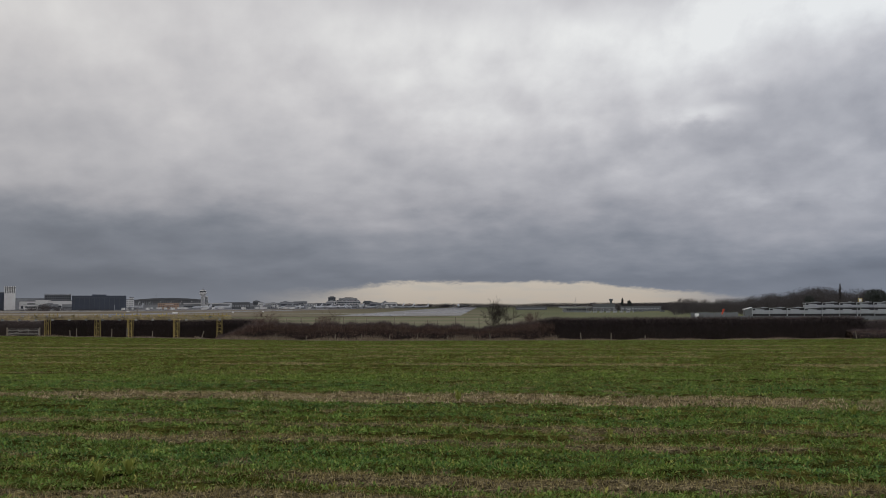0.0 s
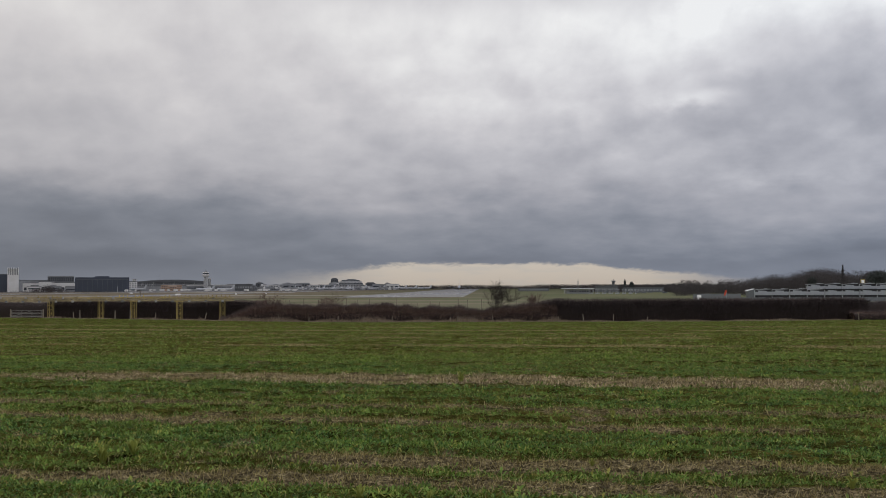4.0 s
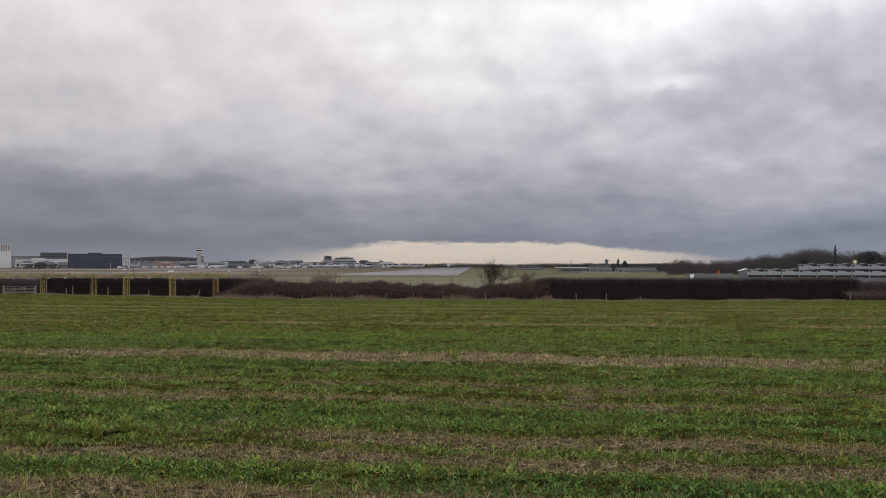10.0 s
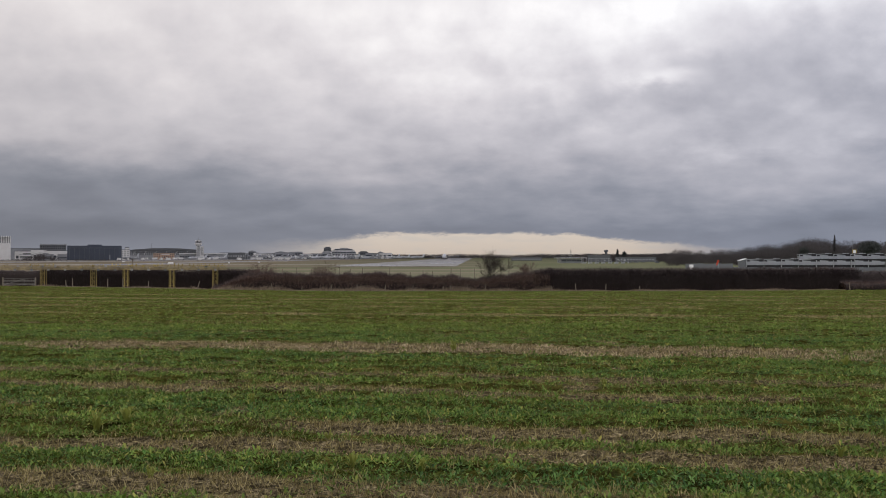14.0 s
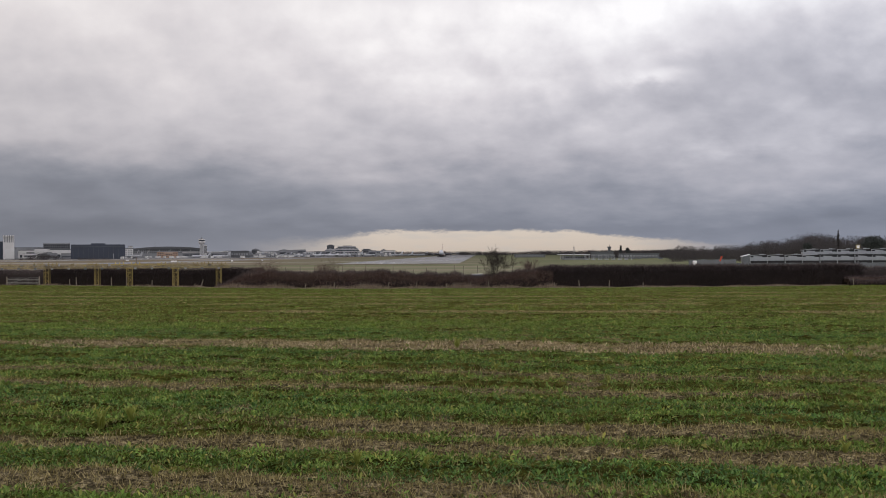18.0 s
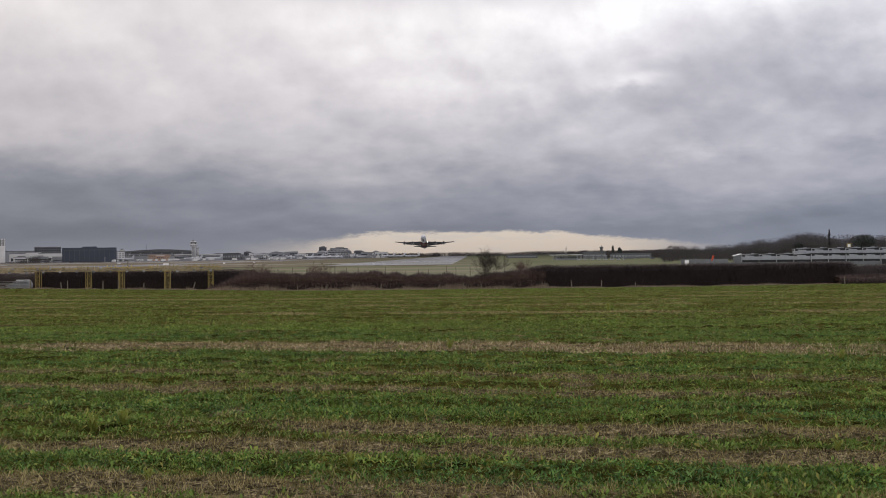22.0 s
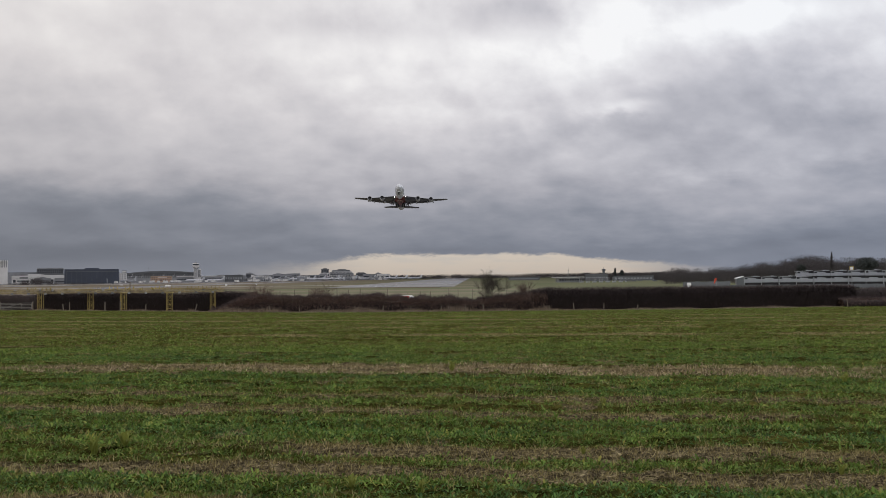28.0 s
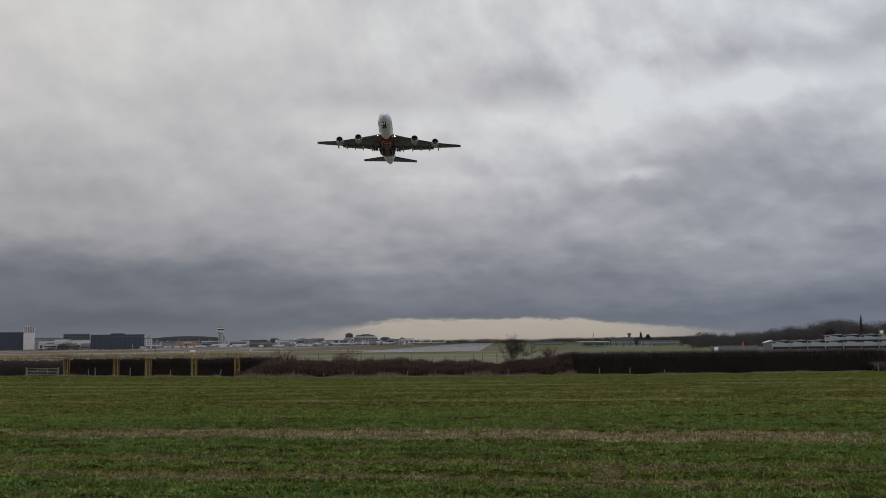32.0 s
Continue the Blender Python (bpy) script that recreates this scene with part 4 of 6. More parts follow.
def woods(name, label, count, place, height, material, seed, twigs=110, wide=0.4, fine=0.03, low=0.0):
    """Distant leafless woodland: rounded crowns of fine twigs over thin trunks."""
    rng = np.random.default_rng(seed)
    Vs, Fs, off = [], [], 0
    for i in range(count):
        x, y, z = place(i, rng)
        h = height(x, y, rng)
        w = h * wide * rng.uniform(0.75, 1.25)
        n = twigs
        q = rng.normal(size=(n, 3))
        q /= np.linalg.norm(q, axis=1, keepdims=True)
        q *= rng.random((n, 1)) ** 0.55
        mid, half = h * (0.56 - low * 0.3), h * (0.40 + low * 0.25)
        base = np.stack([x + q[:, 0] * w, y + q[:, 1] * w, z + mid + half * q[:, 2] * 0.9], 1)
        way = q * np.array([1, 1, 0.8]) + rng.normal(0, 0.6, (n, 3)) + np.array([0, 0, 0.25])
        tip = base + way * h * 0.030
        tip[:, 2] = np.minimum(tip[:, 2], z + h)
        V, F = triangles_at(rng, base, tip, np.full(n, h * fine))
        Vs.append(V), Fs.append(F + off)
        off += len(V)
        a = np.array([[x, y, z]] * 4)
        V, F = triangles_at(rng, a, a + np.stack([rng.normal(0, w * 0.35, 4), np.zeros(4), rng.uniform(0.6, 0.9, 4) * h], 1), np.full(4, h * 0.03))
        Vs.append(V), Fs.append(F + off)
        off += len(V)
    ob = array_mesh(name, np.concatenate(Vs), np.concatenate(Fs), material)
    return tagged(ob, label, "woodland", kind="stuff")


def tufts(name, label, n, xy, height, width, material, seed, blades=3, lean=0.5, keep=None):
    """Many small tufts of blades on the field, densest where the field is nearest."""
    rng = np.random.default_rng(seed)
    x, y = xy(rng, n)
    if keep is not None:
        k = keep(rng, x, y)
        x, y = x[k], y[k]
    n = len(x)
    x, y = np.repeat(x, blades), np.repeat(y, blades)
    far = np.repeat(rng.random(n), blades)
    x = x + rng.normal(0, 0.03, len(x)) * (1 + y * 0.02)
    h = height * rng.uniform(0.5, 1.3, len(x)) * (0.6 + 0.6 * far)
    base = np.stack([x, y, soil_z(x, y) - 0.01], 1)
    tip = base + np.stack([rng.normal(0, lean, len(x)), rng.normal(0, lean, len(x)), np.ones(len(x))], 1) * h[:, None]
    V, F = triangles_at(rng, base, tip, width * rng.uniform(0.6, 1.4, len(x)) * (1 + y * 0.018))
    return tagged(array_mesh(name, V, F, material), label, "crop", kind="stuff")


def in_view(lo, hi, power):
    def sample(rng, n):
        y = lo + (hi - lo) * rng.random(n) ** power
        x = (rng.random(n) * 2 - 1) * (y * 0.52 + 2.5)
        return x, y
    return sample


def clumps(name, label, n, lo, hi, power, size, material, seed, leaves, keep, grow=0.004, slim=0.42):
    """Small plants of broad folded leaves that spread from one root."""
    rng = np.random.default_rng(seed)
    x, y = in_view(lo, hi, power)(rng, n)
    k = keep(rng, x, y)
    x, y = x[k], y[k]
    n = len(x)
    big = np.repeat(size * rng.uniform(0.55, 1.45, n), leaves)
    x, y = np.repeat(x, leaves), np.repeat(y, leaves)
    m = len(x)
    big = big * (1 + grow * y)
    a = rng.uniform(0, 2 * np.pi, m)
    root = big * 0.5 * rng.random(m)
    up = rng.random(m) ** 1.3
    base = np.stack([x + np.cos(a) * root, y + np.sin(a) * root, np.zeros(m)], 1)
    base[:, 2] = soil_z(base[:, 0], base[:, 1]) + big * 0.5 * up * rng.random(m)
    tilt = up * 1.25 - 0.15
    way = np.stack([np.cos(a) * np.cos(tilt), np.sin(a) * np.cos(tilt), np.sin(tilt)], 1)
    across = np.stack([-np.sin(a), np.cos(a), rng.normal(0, 0.35, m)], 1)
    long = (big * rng.uniform(0.6, 1.15, m))[:, None]
    w = long * (slim * rng.uniform(0.6, 1.3, m) * 0.5)[:, None]
    mid = base + way * long * 0.55 + np.array([0, 0, 1.0]) * long * 0.10
    tip = base + way * long
    V = np.stack([base, mid - across * w, tip, mid + across * w], 1).reshape(-1, 3)
    i = np.arange(m)[:, None] * 4
    F = np.concatenate([i + np.array([[0, 1, 2]]), i + np.array([[0, 2, 3]])], 1).reshape(-1, 3)
    return tagged(array_mesh(name, V, F, material), label, "crop", kind="stuff")


def patchy(x, y, s=1.0):
    return 0.6 * lattice(x * 0.8 * s, y * 0.8 * s, 11) + 0.4 * lattice(x * 2.1 * s, y * 2.1 * s, 12)


def crop():
    green = lambda rng, x, y: rng.random(len(x)) > bareness(x, y) * 1.15
    lush = lambda rng, x, y: rng.random(len(x)) < (1 - bareness(x, y) * 1.25) * np.clip(2.6 * patchy(x * 0.45, y * 1.3, 1.5) - 0.5, 0.22, 1)
    rows = lambda rng, x, y: rng.random(len(x)) < (1 - bareness(x, y) * 1.2) * np.clip(patchy(x * 0.25, y * 1.2, 1.8) * 2.0 - 0.4, 0.06, 1)
    sparse = lambda rng, x, y: patchy(x * 0.2, y * 0.5, 0.9) > 0.4 + 0.3 * rng.random(len(x))
    def strip(rng, x, y):
        q = y + ROW_SLOPE * x - 18.9 + 0.16 * (lattice(x * 0.7, 0 * x, 3) - 0.5)
        row = np.abs(np.mod(q + 0.21, 0.42) - 0.21)
        return (np.abs(q) < 0.95) & (row < 0.09) & (lattice(x * 1.1, np.round(q / 0.42), 9) * 0.7 + 0.3 * lattice(x * 3.3, q * 3, 10) + 0.04 * np.clip(x + 3, -5, 5) > 0.35)

    straw = lambda rng, x, y: rng.random(len(x)) < (bareness(x, y) * 1.1 + 0.04) * (0.4 + 0.6 * patchy(x, y, 2.0))
    def banded(rng, x, y):
        q = y + ROW_SLOPE * x + 0.25 * (lattice(x * 0.6, y * 0.6, 21) - 0.5)
        row = np.zeros_like(q)
        for at, half in ((8.15, 0.38), (11.45, 0.75), (15.7, 0.55), (17.2, 0.5), (22.5, 1.6)):
            row = np.maximum(row, np.clip(1.4 - np.abs(q - at) / half, 0, 1))
        return rng.random(len(x)) < row * np.clip(2.2 * patchy(x * 0.5, y, 1.2) - 0.45, 0.1, 1)

    clumps("crop_plants", "low broad-leaved green winter crop plants", 104000, 5.0, 30, 1.35, 0.048, M_GRASS, 4, 5, lush, 0.004, 0.36)
    clumps("lush_plants", "denser deep green crop plants in continuous rows", 90000, 6.5, 26, 1.2, 0.041, M_LUSH, 24, 5, banded, 0.002, 0.34)
    clumps("far_crop_plants", "low green crop plants on the far slope", 175000, 26, 164, 1.6, 0.045, M_GRASSFAR, 7, 3, rows, 0.009, 0.6)
    clumps("far_yellowed_leaves", "yellowing leaves on the far slope", 30000, 30, 164, 1.5, 0.038, M_DRY, 18, 3, sparse, 0.010)
    clumps("yellowed_leaves", "yellowing leaves among the green crop", 16000, 5.0, 60, 1.35, 0.034, M_DRY, 8, 4, green)
    tufts("crop_blades", "short green grass blades among the crop rows", 70000, in_view(5.0, 24, 1.35), 0.05, 0.008, M_GRASS, 1, 3, 0.8, lush)
    tufts("straw_stubble", "pale cut straw stubble standing in strips", 220000, in_view(5.0, 34, 1.3), 0.062, 0.009, M_STRAW, 3, 2, 0.45, straw)
    tufts("far_straw", "yellow straw in thin lines across the far slope", 200000, in_view(32, 120, 1.2), 0.06, 0.024, M_STRAW, 23, 2, 1.0, lambda rng, x, y: rng.random(len(x)) < bareness(x, y) * 1.3 - 0.1)
    tufts("thick_stubble", "dense pale cut straw stubble in one broad strip", 130000, in_view(13.0, 25.0, 1.0), 0.068, 0.015, M_STUBBLE, 13, 2, 0.5, strip)
    tufts("fallen_straw", "loose straw lying between the rows", 120000, in_view(5.0, 32, 1.3), 0.018, 0.012, M_STRAW, 5, 1, 3.0, straw)
    tufts("dead_leaves", "dark dead leaves and roots on the bare soil", 90000, in_view(5.0, 28, 1.3), 0.028, 0.018, M_LITTER, 6, 2, 1.6, straw)


def weeds():
    """Ragged yellow-green weeds: arching folded leaves from one root."""
    rng = random.Random(12)
    spots = [(-3.55, 10.3, 0.24), (-3.3, 10.5, 0.19), (6.4, 16.0, 0.2), (0.2, 18.3, 0.22), (2.7, 39.0, 0.32), (6.5, 38.5, 0.32), (-1.1, 9.6, 0.12), (-0.75, 8.35, 0.15), (3.4, 8.6, 0.12), (-2.3, 7.9, 0.13)]
    spots += [(rng.uniform(-0.42, 0.42) * y, y, rng.uniform(0.09, 0.15)) for y in (8.2, 9.9, 11.3, 12.2, 13.5, 15.0)]
    for x, y, h in spots:
        t = thing("weed", "ragged yellow-green weed standing in the crop", "weed", pose(x, y, float(soil_z(x, y)) - 0.015, 0, 0, rng.uniform(0, 360)), "weeds in the crop")
        for i in range(16):
            a, out, up = i * 2.4 + rng.uniform(-0.4, 0.4), rng.uniform(0.2, 0.75), rng.uniform(0.4, 1.05)
            u, v = Vector((math.cos(a), math.sin(a), 0)), Vector((-math.sin(a), math.cos(a), 0))
            wide = h * rng.uniform(0.05, 0.10)
            bm = bmesh.new()
            rows = []
            for f in (0.0, 0.35, 0.65, 0.85, 1.0):
                c = u * h * out * f + Vector((0, 0, h * up * math.sin(f * 2.3) * 1.0)) + v * 0.1 * h * math.sin(3 * f + i)
                w = wide * math.sin(math.pi * (0.12 + 0.86 * f))
                rows.append([bm.verts.new(c - v * w), bm.verts.new(c - Vector((0, 0, w * 0.5))), bm.verts.new(c + v * w)])
            for p, q in zip(rows, rows[1:]):
                bm.faces.new((p[0], p[1], q[1], q[0]))
                bm.faces.new((p[1], p[2], q[2], q[1]))
            part("leaf", bm, M_WEED, t)
        part("stem", bar(bmesh.new(), (0, 0, 0), (0.02, 0.01, h * 0.7), 0.005, 0.003, 5), M_WEED, t)


def field_edge():
    hedge("bramble_hedge", "leafless reddish-brown bramble hedge with thin top", -39, 18, 171, 3.4, bramble_h, M_TWIG, 46000, 11, 0.60, 1.0)
    hedge("trimmed_hedge", "thick dark hawthorn hedge along the field", 15.5, 70.5, 171.5, 3.6, thick_h, M_TWIGDARK, 46000, 12, 0.88)
    hedge("roadside_hedge", "dark thick hedge along the far side of the road", -130, -55, 197, 4.0, back_h, M_TWIGDARK, 14000, 13, 0.9, 0.1)
    hedge("roadside_hedge", "dark thick hedge between field and road", -72.3, -33, 181.6, 2.8, lambda x: back_h(x) + 0.42, M_TWIGDARK, 30000, 16, 0.84, 0.25)
    hedge("roadside_hedge", "dark thick hedge beyond the road bend", 66, 130, 190, 4.0, back_h, M_TWIGDARK, 14000, 14, 0.9)
    hedge("bank_hedge", "low brown clipped hedge on a bank", 66.5, 104, 167.5, 3.0, lambda x: 1.5 + 0.15 * fn_noise(x, 0.3), M_TWIG, 9000, 15, 0.8)
    bare_tree("hawthorn_bush", "leafless branching hawthorn standing in the hedge", pose((873 - 784) * HK, 171, EDGE_Z), 5.5, 0.78, 6, 6, stems=6)
    bare_tree("small_bush", "thin leafless shrub above the hedge", pose((563 - 784) * HK, 171, EDGE_Z), 4.4, 0.8, 8, 5, M_TWIG, stems=9)
    bare_tree("small_bush", "spreading leafless shrub above the hedge", pose((460 - 784) * HK, 171.5, EDGE_Z), 4.5, 1.0, 9, 5, M_TWIG, stems=13)
    bare_tree("small_bush", "wispy leafless shrub in the hedge", pose((936 - 784) * HK, 172, EDGE_Z), 4.3, 0.5, 10, 5, M_TWIG, stems=7)
    # dry grass fringe at the foot of the hedge
    rng = np.random.default_rng(21)
    n = 16000
    x = rng.uniform(-85, 85, n)
    y = EDGE + 2.2 + rng.normal(0, 0.5, n)
    base = np.stack([x, y, ground_z(x, y) - 0.05], 1)
    tall = rng.uniform(0.25, 0.9, n) * (0.55 + 0.45 * np.sin(x * 0.6) * np.sin(x * 0.23 + 1)) * np.where((x > 18) | (x < -42), 0.55, 1.35) + 0.1
    tip = base + np.stack([rng.normal(0, 0.3, n), rng.normal(0, 0.2, n), np.ones(n)], 1) * tall[:, None]
    V, F = triangles_at(rng, base, tip, rng.uniform(0.04, 0.10, n))
    tagged(array_mesh("dry_grass", V, F, M_REED), "pale dry grass fringe along the foot of the hedge", "grass", kind="stuff")
    # fence posts
    rng = random.Random(3)
    for x in (117, 128, 190, 217, 262, 348, 482, 534, 585, 633, 680, 730, 782, 797, 826, 860, 975, 1020, 1072, 1132, 1505):
        h, lean = rng.uniform(0.95, 1.75) * (1.0 if x < 400 else 0.75), rng.gauss(0, 0.14)
        t = thing("fence_post", "weathered round wooden fence post in dry grass", "fence post", pose((x - 784) * HK * 0.985, EDGE + 0.6, float(ground_z((x - 784) * HK, EDGE + 0.6)) - 0.05), "posts along the field edge")
        part("post", bar(bmesh.new(), (0, 0, -0.3), (lean, 0.03, h), 0.085, 0.075, 8), M_WOOD, t)
        part("post_cap", bar(bmesh.new(), (lean, 0.03, h - 0.004), (lean, 0.03, h + 0.02), 0.07, 0.03, 8), M_WOOD, t)
    # dark posts and wire of the airfield fence over the hedge
    t = thing("airfield_fence", "dark wooden posts with a thin top rail beyond the road", "fence", pose(0, 215, -4.45))
    for i in range(26):
        x = (420 + 25 * i + rng.uniform(-6, 6) - 784) * 215 * PX
        part("post", boxed(x - 0.09, x + 0.09, -0.09, 0.09, 0, rng.uniform(2.7, 3.9)), M_WOOD, t)
    part("rail", boxed(-62, 0, -0.05, 0.0, 3.85, 3.97), M_WOOD, t)


def farm_gate():
    t = thing("farm_gate", "dull grey five-bar field gate, closed", "gate", pose((43 - 784) * HK, EDGE + 1.0, float(ground_z(-70, EDGE + 1.0)) + 0.02))
    for x in (-2.7, 2.7):
        part("gate_post", bar(bmesh.new(), (x, 0, -0.3), (x, 0, 1.45), 0.12, 0.11, 8), M_WOOD, t)
    for i in range(5):
        part("rail", bar(bmesh.new(), (-2.55, 0, 0.25 + 0.24 * i), (2.55, 0, 0.25 + 0.24 * i), 0.035), M_GATE, t)
    for x in (-2.5, -0.85, 0.85, 2.5):
        part("stile", bar(bmesh.new(), (x, -0.03, 0.2), (x, -0.03, 1.27), 0.035), M_GATE, t)
    part("brace", bar(bmesh.new(), (-2.5, -0.06, 0.25), (0.85, -0.06, 1.2), 0.03), M_GATE, t)


def gantries():
    """Approach light gantry: lattice towers that carry a walkway with lamp bars."""
    towers = ((76.5, 178), (165.5, 177), (223, 173), (304.5, 169), (381, 178))
    top = EYE - 24 * PX * 172
    for x, d in towers:
        k = d * PX
        base = float(ground_z((x - 784) * k, d)) - 0.1
        h = top - base
        t = thing("gantry_tower", "yellow lattice steel tower of the approach lights", "gantry", pose((x - 784) * k, d, base), "approach light gantry")
        w = 0.38
        for sx in (-w, w):
            for sy in (-w, w):
                part("leg", boxed(sx - 0.045, sx + 0.045, sy - 0.045, sy + 0.045, 0, h), M_YELLOW, t)
        n = 5
        for i in range(n):
            z0, z1 = h * i / n, h * (i + 1) / n
            s = 1 if i % 2 else -1
            part("brace", bar(bmesh.new(), (-w * s, -w, z0), (w * s, -w, z1), 0.035, None, 4), M_YELLOW, t)
            part("rung", boxed(-w, w, -w - 0.04, -w + 0.04, z1 - 0.05, z1 + 0.05), M_YELLOW, t)
        part("head_plate", boxed(-0.6, 0.6, -0.6, 0.6, h, h + 0.1), M_YELLOW, t)
    # walkway: a truss of two chords with zigzag bracing, a handrail and lamp bars
    y = 176.0
    k = y * PX
    x0, x1 = (-40 - 784) * k, (402 - 784) * k
    t = thing("light_walkway", "yellow steel truss walkway with rails and lamp bars", "walkway", pose(0, y, top + 0.1))
    for z, th, dy in ((-0.10, 0.20, -0.5), (0.30, 0.09, -0.5), (0.52, 0.07, -0.5), (-0.10, 0.20, 0.5), (0.34, 0.08, 0.5)):
        part("rail", boxed(x0, x1, dy - 0.06, dy + 0.06, z, z + th), M_RUSTY if z < 0.4 else M_YELLOW, t)
    part("deck", boxed(x0, x1, -0.43, 0.43, -0.06, -0.01), M_DARKGREY, t, "dark grating deck")
    rng = random.Random(6)
    n = 60
    for i in range(n):
        x = x0 + (x1 - x0) * (i + 0.5) / n
        s = 0.36 if i % 2 else -0.36
        part("upright", boxed(x - 0.04, x + 0.04, -0.55, -0.45, 0.1, 0.54 + rng.choice((0.0, 0.0, 0.1, 0.35))), M_RUSTY, t)
        part("brace", bar(bmesh.new(), (x - s, -0.58, 0.08), (x + s, -0.58, 0.32), 0.04, None, 4), M_RUSTY, t)
        if i % 3 == 0:
            z = rng.uniform(0.25, 0.45)
            part("lamp", boxed(x + 0.25, x + 0.25 + rng.uniform(0.2, 0.45), -0.7, -0.35, z, z + rng.uniform(0.2, 0.4)), rng.choice((M_STEEL, M_DARKGREY, M_RUSTY, M_YELLOW)), t)
        if i % 4 == 1:
            part("cable_box", boxed(x - 0.3, x + 0.1, -0.66, -0.56, -0.28, 0.06), rng.choice((M_DARKGREY, M_STEEL)), t)
    for x in (236, 282, 318, 345, 365, 388, 64, 90, 160, 208):
        xx = (x - 784) * k
        part("lamp_bar", boxed(xx - 0.9, xx + 0.9, -0.8, -0.7, 0.52, 0.62), M_YELLOW, t)
        for j in (-0.7, 0.0, 0.7):
            part("lamp_post", boxed(xx + j - 0.06, xx + j + 0.06, -0.8, -0.68, 0.62, 0.85 + 0.2 * rng.random()), M_YELLOW, t)
    t = thing("pole", "single dark pole above the light walkway", "pole", pose((235 - 784) * k * 1.05, y * 1.05, -4.3))
    part("shaft", bar(bmesh.new(), (0, 0, 0), (0, 0, 5.6), 0.13, 0.10), M_WOOD, t)


# ---- aircraft ----
def ellipse(y, cx, cz, a, b, k=28, low=1.0):
    ring = []
    for i in range(k):
        t = 2 * math.pi * i / k
        s = math.sin(t)
        ring.append((cx + a * math.cos(t), y, cz + b * s * (low if s < 0 else 1.0)))
    return ring


def foil(x, y, z, chord, thick, k=9):
    """A wing section at x, leading edge at y, chord running back along -y."""
    us = [(1 - math.cos(math.pi * i / k)) / 2 for i in range(k + 1)]
    th = lambda u: thick * chord * (1.48 * math.sqrt(u) - 0.63 * u - 1.75 * u * u + 1.42 * u ** 3 - 0.5 * u ** 4)
    up = [(x, y - u * chord, z + th(u) * 1.1) for u in us]
    lo = [(x, y - u * chord, z - th(u) * 0.9) for u in us[::-1]]
    return up + lo[1:-1]


def lathe_y(profile, k=24):
    """A body of revolution about the y axis, from (y, radius) pairs, open at both ends."""
    return loft([[(r * math.cos(2 * math.pi * i / k), y, r * math.sin(2 * math.pi * i / k)) for i in range(k)] for y, r in profile], closed=False)


def wheel(parent, x, y, z, r=0.7, w=0.5):
    t = part("wheel", bar(bmesh.new(), (-w / 2, 0, 0), (w / 2, 0, 0), r, None, 18), M_TYRE, parent, m=pose(x, y, z))
    return t


M_LAMP = glow("landing_light_glow", (1.0, 0.97, 0.9), 25.0)


